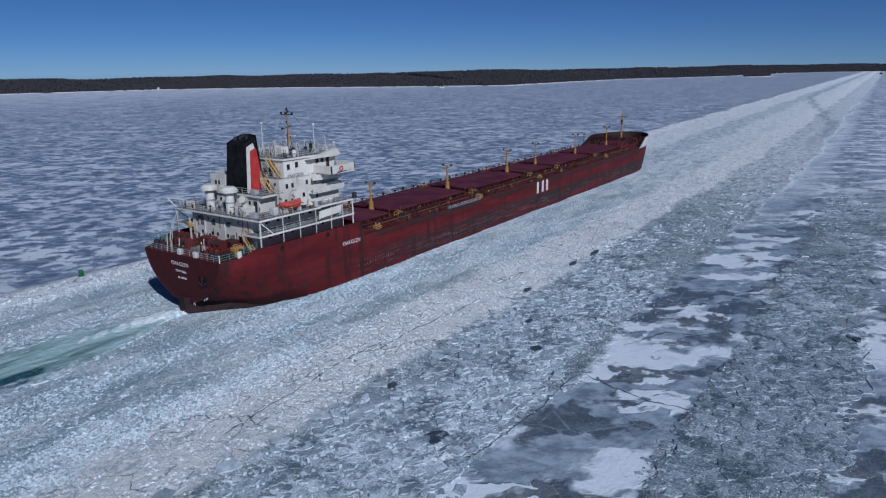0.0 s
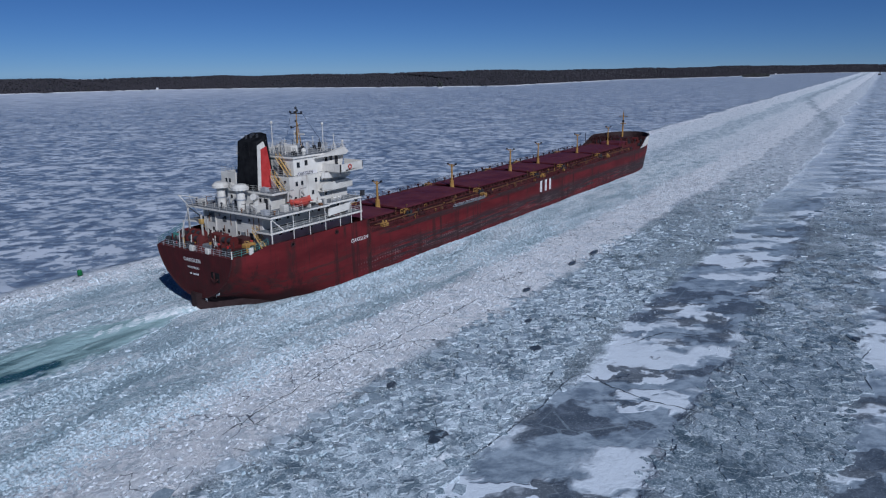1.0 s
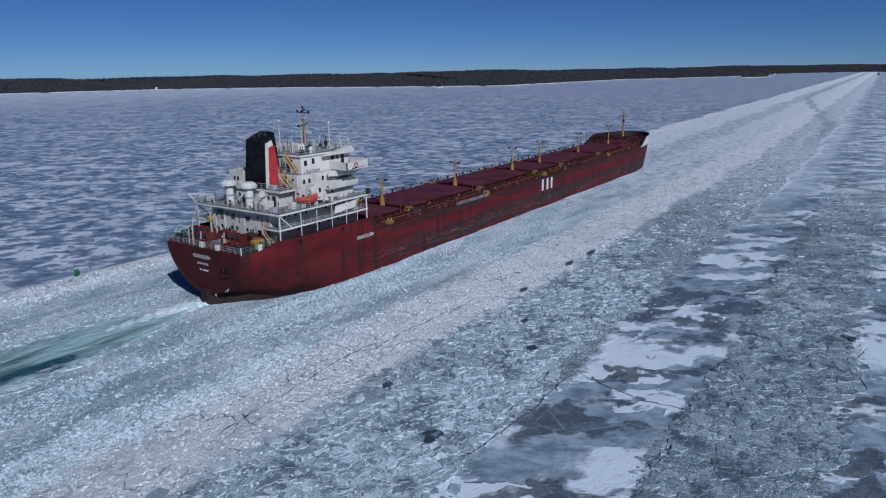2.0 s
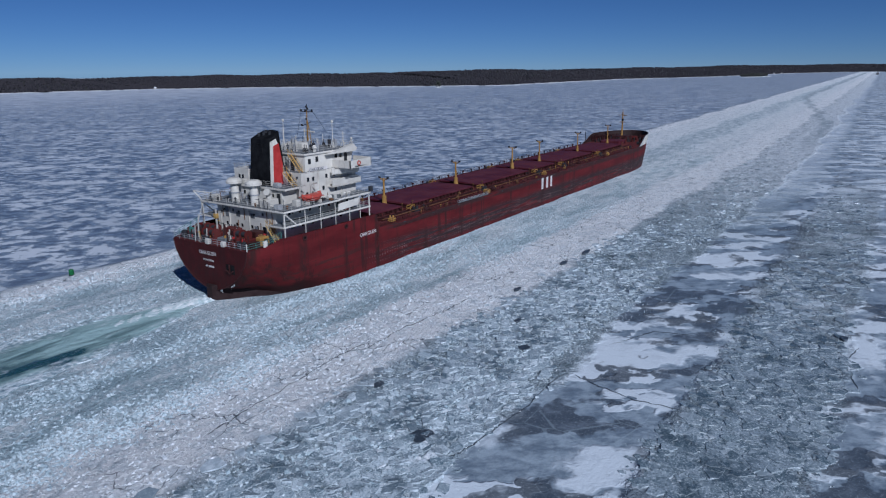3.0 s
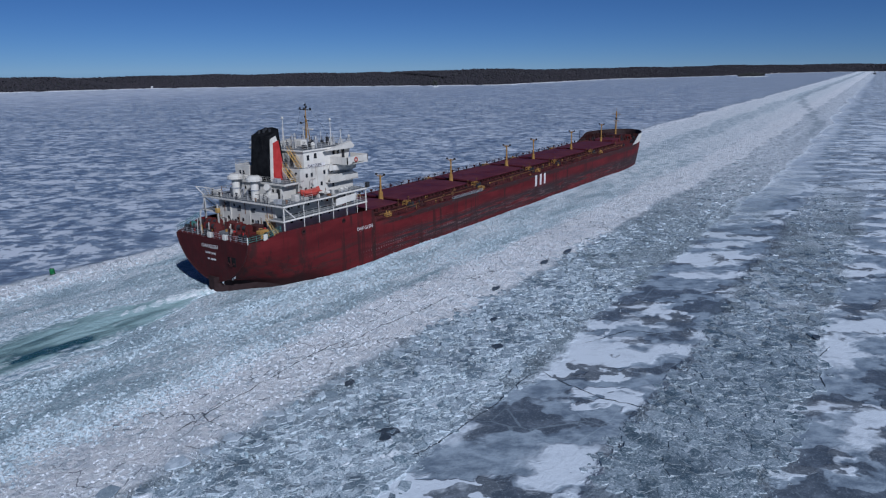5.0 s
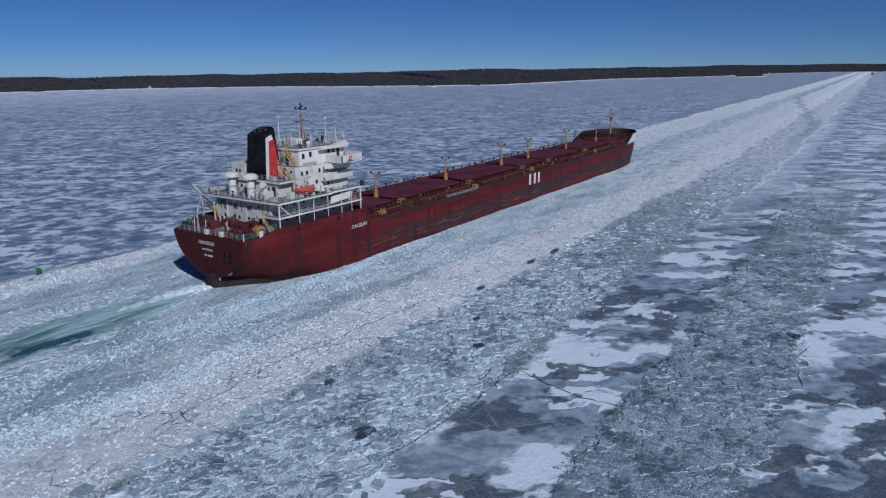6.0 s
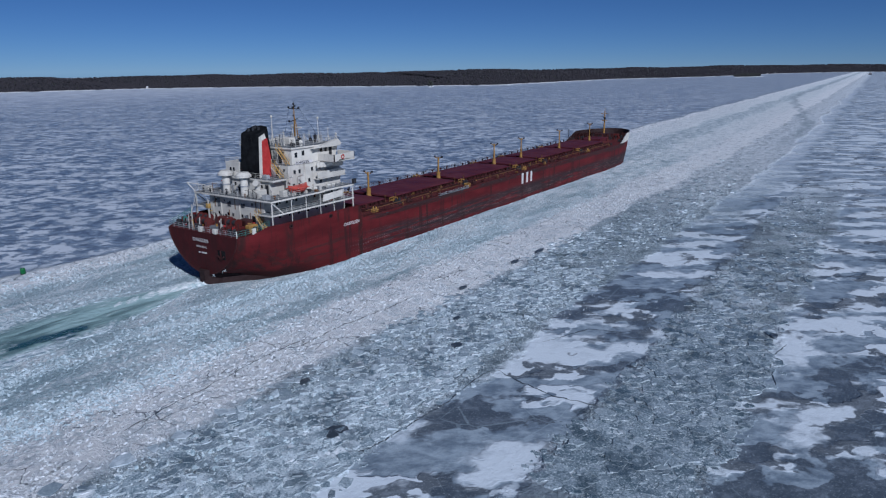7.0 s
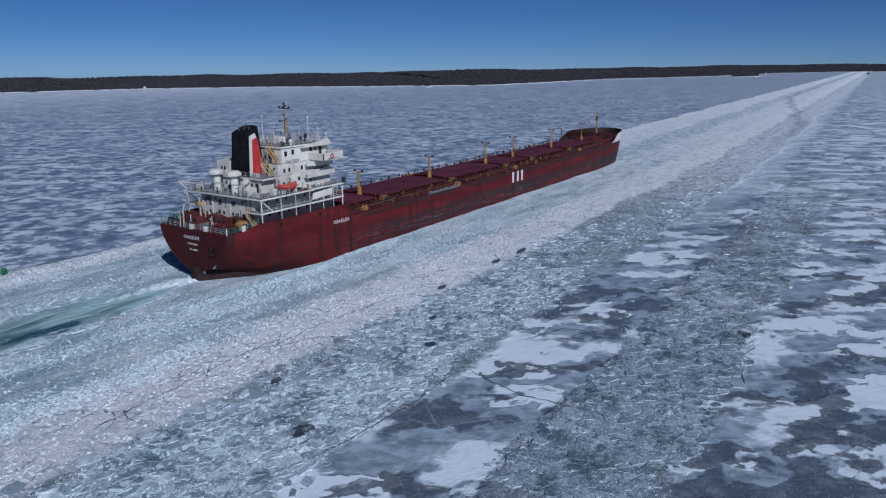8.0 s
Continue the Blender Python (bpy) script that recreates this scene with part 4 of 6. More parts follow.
def stem_x(z):
    return 211.5 + 0.42 * max(0.0, z) if z < 9 else 215.28 + 0.5 * (z - 9)


def bow_breadth(v):
    return BEAM * max(0.0, 1 - v ** 3.0) ** 0.5


BOW0 = 178.0


def hull():
    xs = [1.0, 1.6, 2.4, 3.6, 5.0, 7.0, 7.5, 8.6, 10.0, 12.0, 15.0, 18.0, 22.0, 26.0, 31.2, 32.4] + list(range(40, 178, 8)) + [BOW0]
    vs = [math.sin(i / 16 * math.pi / 2) for i in range(1, 17)]
    levels = 15
    bm = bmesh.new()
    cols = []
    for k, x in enumerate(xs + vs):
        left, right = [], []
        bow = k >= len(xs)
        top = deck_z(BOW0 + x * 36) + 0.25 * x if bow else hull_top(x)
        low = -1.5
        if not bow:
            low = max(-1.5, lerp_table(STATIONS, x)[2] + 0.02)
        for j in range(levels):
            z = low + (top - low) * (j / (levels - 1)) ** 0.9
            if bow:
                px, b = BOW0 + (stem_x(z) - BOW0) * x, bow_breadth(x)
                b *= 1 - 0.10 * x * max(0, (6 - z) / 8)
            else:
                px, b = x, stern_breadth(x, z)
            left.append(bm.verts.new((px, b, z)))
            right.append(bm.verts.new((px, -b, z)))
        cols.append((left, right))
    for (l0, r0), (l1, r1) in zip(cols[:-1], cols[1:]):
        for j in range(levels - 1):
            bm.faces.new((l0[j], l0[j + 1], l1[j + 1], l1[j]))
            bm.faces.new((r0[j], r1[j], r1[j + 1], r0[j + 1]))
    l, r = cols[0]
    for j in range(levels - 1):
        bm.faces.new((l[j], r[j], r[j + 1], l[j + 1]))
    bmesh.ops.remove_doubles(bm, verts=bm.verts, dist=0.001)
    ob = part("hull", bm, HULL, SHIP, "scraped oxide-red steel hull")
    for p in ob.data.polygons:
        p.use_smooth = abs(p.normal.x) < 0.9 or p.center.x > 100
    ob.data.set_sharp_from_angle(angle=radians(32))
    return ob


HULL_OB = hull()


def stern_skeg():
    """The narrow skeg below the counter, and the welded edge round the transom with ice hanging from it."""
    half = [(0.3, 0.7), (1.3, 1.5), (2.6, 2.6), (5.0, 4.3), (7.5, 6.8), (10.0, 8.2), (12.5, 9.2)]
    bm = bmesh.new()
    slab_xy(bm, [(x, -b) for x, b in half] + [(x, b) for x, b in half[::-1]], -1.2, 2.7)
    part("skeg", bm, INNER, SHIP, "dark skeg under the counter")
    for s in (-1, 1):
        bm = bmesh.new()
        zs = [1.8 + (9.6 - 1.8) * i / 22 for i in range(23)]
        pts = [(0.99, s * stern_breadth(1.0, z), z) for z in zs]
        for a, b in zip(pts[:-1], pts[1:]):
            bar(bm, a, b, 0.10, 6)
        part("transom_edge", bm, COAM, SHIP, "dark worn edge of the transom")
    rg = random.Random(41)
    for i, y in enumerate((-2.2, -2.45, -4.6, -4.9, -5.1, -5.4)):
        z = 1.0 + 0.45 * abs(y)
        bm = bmesh.new()
        bar(bm, (0.97 if i < 2 else 1.3, y, z), (0.97 if i < 2 else 1.3, y + rg.uniform(-0.12, 0.12), z - 0.25 - 0.3 * rg.random()), 0.05, 6, 0.015)
        part("icicle", bm, FOAM, SHIP, "white icicle under the counter")


stern_skeg()


def rubbing_bars():
    """Raised bilge and knuckle lines on the quarter, and the frame of the stern anchor pocket."""
    for y in (-5.2,):
        bm = bmesh.new()
        slab_xy(bm, [(0.93, y - 1.0), (1.02, y - 1.0), (1.02, y + 1.0), (0.93, y + 1.0)], 5.3, 6.9)
        # flat black plate: the dark of the recess is put into its colour
        pocket = part("anchor_pocket", bm, BLACK, SHIP, "black anchor pocket in the transom")
        bm = bmesh.new()
        bar(bm, (0.75, y, 6.9), (0.75, y, 5.4), 0.14, 8)
        bar(bm, (0.75, y - 0.8, 5.9), (0.75, y, 5.3), 0.14, 8)
        bar(bm, (0.75, y + 0.8, 5.9), (0.75, y, 5.3), 0.14, 8)
        part("anchor", bm, COAM, pocket, "rusty stern anchor")
    for x in (12.0, 22.6):
        bm = bmesh.new()
        for q in range(12):
            a, b = q / 12 * 6.283, (q + 1) / 12 * 6.283
            bar(bm, (x + 0.42 * math.cos(a), -BEAM - 0.03, 10.0 + 0.34 * math.sin(a)), (x + 0.42 * math.cos(b), -BEAM - 0.03, 10.0 + 0.34 * math.sin(b)), 0.12, 6)
        lead = part("mooring_lead", bm, COAM, SHIP, "dark oval mooring lead in the bulwark")
        part("opening", bar(bmesh.new(), (x, -BEAM - 0.03, 10.0), (x, -BEAM + 0.02, 10.0), 0.33, 12), BLACK, lead, "black opening")
    for x in (8.0, 31.6):
        bm = bmesh.new()
        bar(bm, (x, -BEAM + 0.02 if x > 20 else -stern_breadth(8, 9), hull_top(x) - 0.2), (x, -BEAM if x > 20 else -stern_breadth(8, 3.5) - 0.02, 3.4), 0.09, 6)
        part("seam", bm, HULL, SHIP)


rubbing_bars()


def decks():
    # poop deck, inside the bulwark
    bm = bmesh.new()
    xs = [1.05, 2, 3, 5, 8, 12, 18, 26, 31.4]
    pts = [(x, -(stern_breadth(x, 9.3) - 0.03)) for x in xs]
    slab_xy(bm, pts + [(x, -y) for x, y in pts[::-1]], 9.35, 9.6)
    part("poop_deck", bm, DECK, SHIP, "rust-red poop deck")
    bm = bmesh.new()
    xs = [31.0] + list(range(40, 178, 12)) + [BOW0]
    pts = [(x, -BEAM + 0.03, deck_z(x) - 0.02) for x in xs]
    for i in range(1, 16):
        v = math.sin(i / 16 * math.pi / 2)
        z = deck_z(BOW0 + v * 36) + 0.22 * v
        pts.append((BOW0 + (stem_x(z) - BOW0) * v, -bow_breadth(v) + 0.03, z))
    rows = []
    for x, y, z in pts:
        rows.append([bm.verts.new((x, y * k, z + 0.32 * (1 - k * k))) for k in (1, 0.6, 0.2, -0.2, -0.6, -1)])
    for a, b in zip(rows[:-1], rows[1:]):
        for i in range(5):
            bm.faces.new((a[i], b[i], b[i + 1], a[i + 1]))
    part("main_deck", bm, DECK, SHIP, "dark rust-red main deck")
    part("poop_front", box(bmesh.new(), 31.2, 31.4, -BEAM + 0.1, BEAM - 0.1, 7.7, 10.75), COAM, SHIP)


decks()

HATCHES = [(33.5, 46.6), (49.2, 76.0), (79.2, 106.8), (109.6, 124.6), (127.4, 154.6), (157.4, 183.6)]
HALF = 6.0


def hatches():
    for x0, x1 in HATCHES:
        z = deck_z((x0 + x1) / 2)
        rise = (x1 - x0) * 0.005 / 2
        bm = bmesh.new()
        box(bm, x0, x1, -HALF + 0.15, HALF - 0.15, z - 0.2, z + 0.95)
        n = max(3, round((x1 - x0) / 2.2))
        for i in range(n + 1):
            x = x0 + (x1 - x0) * i / n
            for s in (-1, 1):
                box(bm, x - 0.06, x + 0.06, min(s * (HALF - 0.16), s * (HALF + 0.35)), max(s * (HALF - 0.16), s * (HALF + 0.35)), z - 0.1, z + 0.85)
        co = part("hatch_coaming", bm, COAM, SHIP, "dark red hatch coaming with stays")
        n = max(1, round((x1 - x0) / 13.2))
        for i in range(n):
            a, b = x0 + (x1 - x0) * i / n, x0 + (x1 - x0) * (i + 1) / n
            bm = bmesh.new()
            y, g = HALF + 0.18, 0.03
            prof = [(-y, z + 0.95), (y, z + 0.95), (y, z + 1.28), (0, z + 1.42), (-y, z + 1.28)]
            va = [bm.verts.new((a - (0.2 if i == 0 else -g), q, w)) for q, w in prof]
            vb = [bm.verts.new((b + (0.2 if i == n - 1 else -g), q, w)) for q, w in prof]
            bm.faces.new(va)
            bm.faces.new(vb[::-1])
            for j in range(5):
                bm.faces.new((va[j], vb[j], vb[(j + 1) % 5], va[(j + 1) % 5]))
            bmesh.ops.bevel(bm, geom=bm.edges[:], offset=0.05, segments=1, affect="EDGES")
            part("hatch_cover", bm, COVER, SHIP, "flat maroon steel hatch cover")
        bm = bmesh.new()
        m = max(4, round((x1 - x0) / 1.5))
        for i in range(m):
            x = x0 + (x1 - x0) * (i + 0.5) / m
            for s in (-1, 1):
                box(bm, x - 0.12, x + 0.12, s * (HALF + 0.28) - 0.12, s * (HALF + 0.28) + 0.12, z + 0.75, z + 1.1)
        tagged(part("cleats", bm, COAM, co), kind="stuff")


hatches()

POSTS = [48.2, 77.7, 108.3, 126.2, 156.3, 185.2]


def light_post(x, top, k):
    z = deck_z(x)
    bm = bmesh.new()
    bar(bm, (x, 0, z), (x, 0, z + 2.6), 0.66 * k, 10, 0.46 * k)
    bar(bm, (x, 0, z + 2.6), (x, 0, top), 0.26 * k, 8, 0.19 * k)
    po = part("light_post", bm, YELLOW, SHIP, "weathered yellow ventilator post with two floodlights")
    bm = bmesh.new()
    bar(bm, (x, -1.0 * k, top - 0.1), (x, 0, top - 0.7), 0.09, 6)
    bar(bm, (x, 1.0 * k, top - 0.1), (x, 0, top - 0.7), 0.09, 6)
    bar(bm, (x, -1.0 * k, top - 0.1), (x, 1.0 * k, top - 0.1), 0.06, 6)
    part("cross_arm", bm, YELLOW, po)
    for s in (-1, 1):
        part("floodlight", box(bmesh.new(), x - 0.2, x + 0.25, s * 1.15 * k - 0.22, s * 1.15 * k + 0.22, top - 0.15, top + 0.3, 0.06), DARK, po, "dark floodlight")
    part("collar", bar(bmesh.new(), (x, 0, z + 2.5), (x, 0, z + 2.7), 0.55 * k, 10), YELLOW, po)
    part("foot", box(bmesh.new(), x - 1.0, x + 1.0, -1.1, 1.1, z + 0.0, z + 0.55, 0.08), COAM, po)


for px, pt in zip(POSTS, (14.6, 14.9, 15.6, 15.8, 16.0, 16.5)):
    light_post(px, pt, 1.0 if px < 120 else 0.85)


def deck_gear():
    # side rails of the main deck
    for s in (-1, 1):
        for a, b in ((32.6, 62), (62, 92), (92, 122), (122, 152), (152, 180)):
            rail("guard_rail", [(x, s * (BEAM - 0.12), deck_z(x)) for x in (a, b)], COAM, SHIP, 1.0, 2.0, 0.045)
    # pipes along the hatch sides
    for s in (-1, 1):
        for k, (off, z) in enumerate(((7.6, 0.5), (8.2, 0.35))):
            bm = bmesh.new()
            bar(bm, (33, s * off, deck_z(33) + z), (186, s * off, deck_z(186) + z), 0.14, 6)
            for i in range(26):
                x = 36 + i * 5.8
                box(bm, x - 0.1, x + 0.1, s * off - 0.2, s * off + 0.2, deck_z(x) - 0.1, deck_z(x) + z)
            part("deck_pipe", bm, COAM, SHIP, "dark red service pipe")
    # raised walkways and yellow gear in the gaps between the hatches, both sides
    for i, x in enumerate(POSTS[:5]):
        z = deck_z(x)
        for s in (-1, 1):
            bm = bmesh.new()
            box(bm, x - 1.1, x + 1.1, s * 8.6 - 0.7, s * 8.6 + 0.7, z, z + 0.5, 0.05)
            for dx in (-0.6, 0.6):
                bar(bm, (x + dx, s * 8.6, z + 0.4), (x + dx, s * 8.6, z + 1.15), 0.3, 8)
            part("double_bollard", bm, DARK, SHIP, "dark mooring bitts")
            bm = bmesh.new()
            for dx, dy in ((-0.8, -1), (0.8, -1), (-0.8, 1), (0.8, 1)):
                bar(bm, (x + dx, s * 7.4 + dy * 0.5, z), (x + dx, s * 7.4 + dy * 0.5, z + 1.3), 0.06, 6)
            for h in (0.7, 1.3):
                for dy in (-0.5, 0.5):
                    bar(bm, (x - 0.8, s * 7.4 + dy, z + h), (x + 0.8, s * 7.4 + dy, z + h), 0.06, 6)
                for dx in (-0.8, 0.8):
                    bar(bm, (x + dx, s * 7.4 - 0.5, z + h), (x + dx, s * 7.4 + 0.5, z + h), 0.06, 6)
            part("step_over_frame", bm, YELLOW, SHIP, "yellow step-over frame")
    for i, x in enumerate((38.0, 50.5, 79.5, 109.0, 128.5, 134.0, 159.0)):
        z = deck_z(x)
        bm = bmesh.new()
        box(bm, x - 0.8, x + 0.8, -10.6, -9.6, z, z + 0.7, 0.06)
        bar(bm, (x - 0.5, -10.1, z + 0.7), (x - 0.5, -10.1, z + 1.3), 0.16, 6)
        bar(bm, (x + 0.5, -10.1, z + 0.7), (x + 0.5, -10.1, z + 1.1), 0.2, 6)
        part("valve_chest", bm, YELLOW if i % 3 == 0 else COAM, SHIP, "weathered valve chest on deck")
    # rusty pipe run, valves, brackets and cleats along the starboard walkway
    bm = bmesh.new()
    for x0, x1 in ((36, 75), (80, 121), (128, 183)):
        bar(bm, (x0, -9.2, deck_z(x0) + 0.55), (x1, -9.2, deck_z(x1) + 0.55), 0.09, 6)
    part("deck_pipe", bm, RUST, SHIP, "rusty pipe run")
    rg = random.Random(63)
    for i in range(120):
        x = 34.5 + i * 1.27 + rg.uniform(-0.4, 0.4)
        y = -rg.choice((6.9, 7.9, 8.8, 9.8, 10.6)) + rg.uniform(-0.25, 0.25)
        z = deck_z(x)
        h = rg.uniform(0.35, 1.15)
        bm = bmesh.new()
        if i % 3 == 0:
            box(bm, x - 0.35, x + 0.35, y - 0.25, y + 0.25, z, z + h * 0.8, 0.04)
            bar(bm, (x, y, z + h * 0.7), (x, y, z + h * 1.15), 0.09, 6)
        elif i % 3 == 1:
            bar(bm, (x, y, z), (x, y, z + h), 0.11, 6)
            bar(bm, (x - 0.28, y, z + h), (x + 0.28, y, z + h), 0.07, 6)
        else:
            for d in (-0.4, 0.4):
                bar(bm, (x + d, y, z), (x + d, y, z + h), 0.05, 5)
            bar(bm, (x - 0.4, y, z + h), (x + 0.4, y, z + h), 0.06, 5)
        part("deck_valve", bm, rg.choice((RUST, COAM, COAM, DARK, YELLOW, DECK, RUST)), SHIP)
    # worn doubler along the deck edge, and freeing ports below it
    for x0, x1 in ((36.5, 60.5), (77.5, 101.0), (114.0, 150.0)):
        part("deck_edge_strake", box(bmesh.new(), x0, x1, -BEAM - 0.06, -BEAM - 0.004, deck_z(x0) - 1.0, deck_z(x0) - 0.65, 0.02), COAM, SHIP, "dark rusty doubler plate below the deck edge")
    for i in range(14):
        x = 40 + i * 10.3
        part("freeing_port", box(bmesh.new(), x, x + 0.9, -BEAM - 0.05, -BEAM - 0.003, deck_z(x) - 0.5, deck_z(x) - 0.25, 0.02), DARK, SHIP)
    # walkway lamps on the hatch corners
    for x0, x1 in HATCHES:
        for x in (x0 + 0.6, x1 - 0.6):
            bm = bmesh.new()
            bar(bm, (x, -6.7, deck_z(x)), (x, -6.7, deck_z(x) + 1.9), 0.06, 5)
            box(bm, x - 0.14, x + 0.14, -6.84, -6.56, deck_z(x) + 1.8, deck_z(x) + 2.05)
            part("hatch_lamp", bm, RUST, SHIP)
    # small goosenecks and lamps along the port edge
    for i in range(38):
        x = 36 + i * 4.1
        z = deck_z(x)
        bm = bmesh.new()
        y = 10.3 - 0.3 * (i % 3)
        bar(bm, (x, y, z), (x, y, z + 0.9 + 0.25 * (i % 2)), 0.16, 6)
        box(bm, x - 0.25, x + 0.25, y - 0.2, y + 0.2, z + 0.8, z + 1.15)
        part("air_pipe", bm, COAM if i % 4 else DARK, SHIP)
    # gangway stowed along the starboard edge
    x0, x1 = 61.0, 74.2
    gw = part("gangway", box(bmesh.new(), x0, x1, -BEAM - 0.25, -BEAM + 0.35, deck_z(66) - 0.02, deck_z(66) + 0.1), GREYDECK, SHIP, "grey metal gangway stowed along the deck edge")
    for y in (-BEAM - 0.22, -BEAM + 0.32):
        r = rail("gangway_rail", [(x0, y, deck_z(66) + 0.1), (x1, y, deck_z(66) + 0.1)], STEEL, gw, 0.5, 2.4, 0.035)
    part("gangway_winch", box(bmesh.new(), 74.4, 76.0, -BEAM + 0.2, -BEAM + 1.4, deck_z(73), deck_z(73) + 1.0, 0.1), YELLOW, SHIP, "yellow gangway winch")


deck_gear()


def forecastle():
    # bulwark: white outside towards the stem, dark red within
    outer, inner, cap = bmesh.new(), bmesh.new(), bmesh.new()
    for s in (-1, 1):
        rows = []
        for i in range(0, 25):
            v = 0.30 + 0.70 * math.sin(i / 24 * math.pi / 2)
            z0 = deck_z(BOW0 + v * 36) + 0.25 * v - 0.05
            k = min(1.0, max(0.0, (v - 0.30) / 0.22))
            z1 = z0 + 0.4 + 3.0 * k * k * (3 - 2 * k)
            b0, b1 = bow_breadth(v), bow_breadth(min(1, v)) + 0.25
            if v > 0.999:
                b0 = b1 = 0.0
            xa, xb = BOW0 + (stem_x(z0) - BOW0) * v, BOW0 + (stem_x(z1) - BOW0) * v
            rows.append(((xa, s * b0, z0), (xb, s * b1, z1), (xa - 0.28 * v, s * max(0, b0 - 0.22), z0), (xb - 0.28 * v, s * max(0, b1 - 0.22), z1)))
        for a, b in zip(rows[:-1], rows[1:]):
            outer.faces.new([outer.verts.new(p) for p in (a[0], b[0], b[1], a[1])])
            inner.faces.new([inner.verts.new(p) for p in (a[2], b[2], b[3], a[3])])
            cap.faces.new([cap.verts.new((p[0], p[1], p[2] + 0.01)) for p in (a[1], b[1], b[3], a[3])])
    for bm in (outer, inner, cap):
        bmesh.ops.remove_doubles(bm, verts=bm.verts, dist=0.002)
    bw = part("bow_bulwark", outer, WHITE, SHIP, "white-painted bow bulwark")
    part("bulwark_lining", inner, INNER, bw, "dark red-brown inner side")
    part("bulwark_cap", cap, STEEL, bw, "pale worn top edge")
    # stays inside the bulwark
    for s in (-1, 1):
        for i in range(12):
            v = 0.5 + 0.04 * i
            x, b, z = BOW0 + 36 * v, bow_breadth(v), deck_z(205) + 0.2
            part("bulwark_stay", box(bmesh.new(), x - 0.06, x + 0.06, min(s * (b - 0.2), s * (b - 0.9)), max(s * (b - 0.2), s * (b - 0.9)), z, z + 2.2), COAM, SHIP)
    for s in (-1, 1):
        pts = []
        for i in range(7):
            v = 0.34 + i * 0.05
            pts.append((BOW0 + 36 * v, s * (bow_breadth(v) - 0.3), deck_z(BOW0 + 36 * v) + 0.3 + 0.35 * i))
        rail("forecastle_rail", pts, COAM, SHIP, 1.2, 1.2, 0.05)
    rg = random.Random(12)
    for i in range(54):
        v = 0.45 + 0.5 * rg.random()
        x, b = BOW0 + 34 * v, bow_breadth(v) - 1.4
        y = rg.uniform(-b, b)
        h = 0.5 + 1.5 * rg.random()
        part("bow_fitting", bar(bmesh.new(), (x, y, 8.7), (x, y, 9.3 + h), 0.12 + 0.25 * rg.random(), 6), (COAM, DARK, DECK, DARK)[i % 4], SHIP)
    part("forward_hatch", box(bmesh.new(), 187.4, 196.0, -3.8, 3.8, 8.5, 10.4, 0.06), COVER, SHIP, "small maroon forward hatch")
    house = part("windlass_house", box(bmesh.new(), 198.4, 204.0, -3.2, 3.2, 8.8, 11.4, 0.1), COAM, SHIP, "dark red windlass house")
    part("door", box(bmesh.new(), 198.33, 198.42, -0.5, 0.4, 9.2, 11.0), DARK, house)
    bm = bmesh.new()
    bar(bm, (201.1, 0, 11.4), (201.1, 0, 20.6), 0.38, 8, 0.2)
    fm = part("foremast", bm, YELLOW, SHIP, "weathered yellow foremast")
    bm = bmesh.new()
    bar(bm, (201.1, -1.7, 19.4), (201.1, 1.7, 19.4), 0.1, 6)
    bar(bm, (201.1, 0, 20.4), (201.1, 0, 21.8), 0.07, 6)
    part("yard", bm, YELLOW, fm)
    part("mast_lamp", box(bmesh.new(), 200.7, 201.0, -0.5, 0.3, 17.2, 18.0), DARK, fm, "dark mast lamp")
    part("platform", box(bmesh.new(), 200.4, 201.9, -0.9, 0.9, 16.6, 16.8), YELLOW, fm)
    for s in (-1, 1):
        bm = bmesh.new()
        box(bm, 204.6, 207.4, s * 3.4 - 1.0, s * 3.4 + 1.0, 9.0, 9.5)
        bar(bm, (206, s * 3.4 - 1.3, 10.2), (206, s * 3.4 + 1.3, 10.2), 0.8, 12)
        part("windlass", bm, DECK, SHIP, "red anchor windlass")
        bm = bmesh.new()
        for dx in (0, 1.3):
            bar(bm, (195 + dx, s * 8.6, 8.7), (195 + dx, s * 8.6, 9.8), 0.32, 8)
        box(bm, 194.3, 197.0, s * 8.6 - 0.5, s * 8.6 + 0.5, 8.6, 8.9)
        part("double_bollard", bm, DARK, SHIP, "dark mooring bitts")
    bm = bmesh.new()
    bar(bm, (188.8, 10.4, 8.7), (188.8, 10.4, 13.4), 0.14, 6)
    part("side_post", bm, DARK, SHIP)


forecastle()


def window_row(parent, pts, w, h, face):
    """Dark square ports with raised frames; face is 'y' for a side wall, 'x' for an end wall."""
    for x, y, z in pts:
        bm, fr = bmesh.new(), bmesh.new()
        if face == "y":
            s = -1 if y < 0 else 1
            box(fr, x - w / 2 - 0.07, x + w / 2 + 0.07, min(y, y + s * 0.03), max(y, y + s * 0.03), z - h / 2 - 0.07, z + h / 2 + 0.07)
            box(bm, x - w / 2, x + w / 2, min(y, y + s * 0.05), max(y, y + s * 0.05), z - h / 2, z + h / 2)
        else:
            box(fr, x - 0.03, x, y - w / 2 - 0.07, y + w / 2 + 0.07, z - h / 2 - 0.07, z + h / 2 + 0.07)
            box(bm, x - 0.05, x, y - w / 2, y + w / 2, z - h / 2, z + h / 2)
        part("window_frame", fr, WHITE, parent)
        part("window", bm, GLASS, parent, "dark glass window")


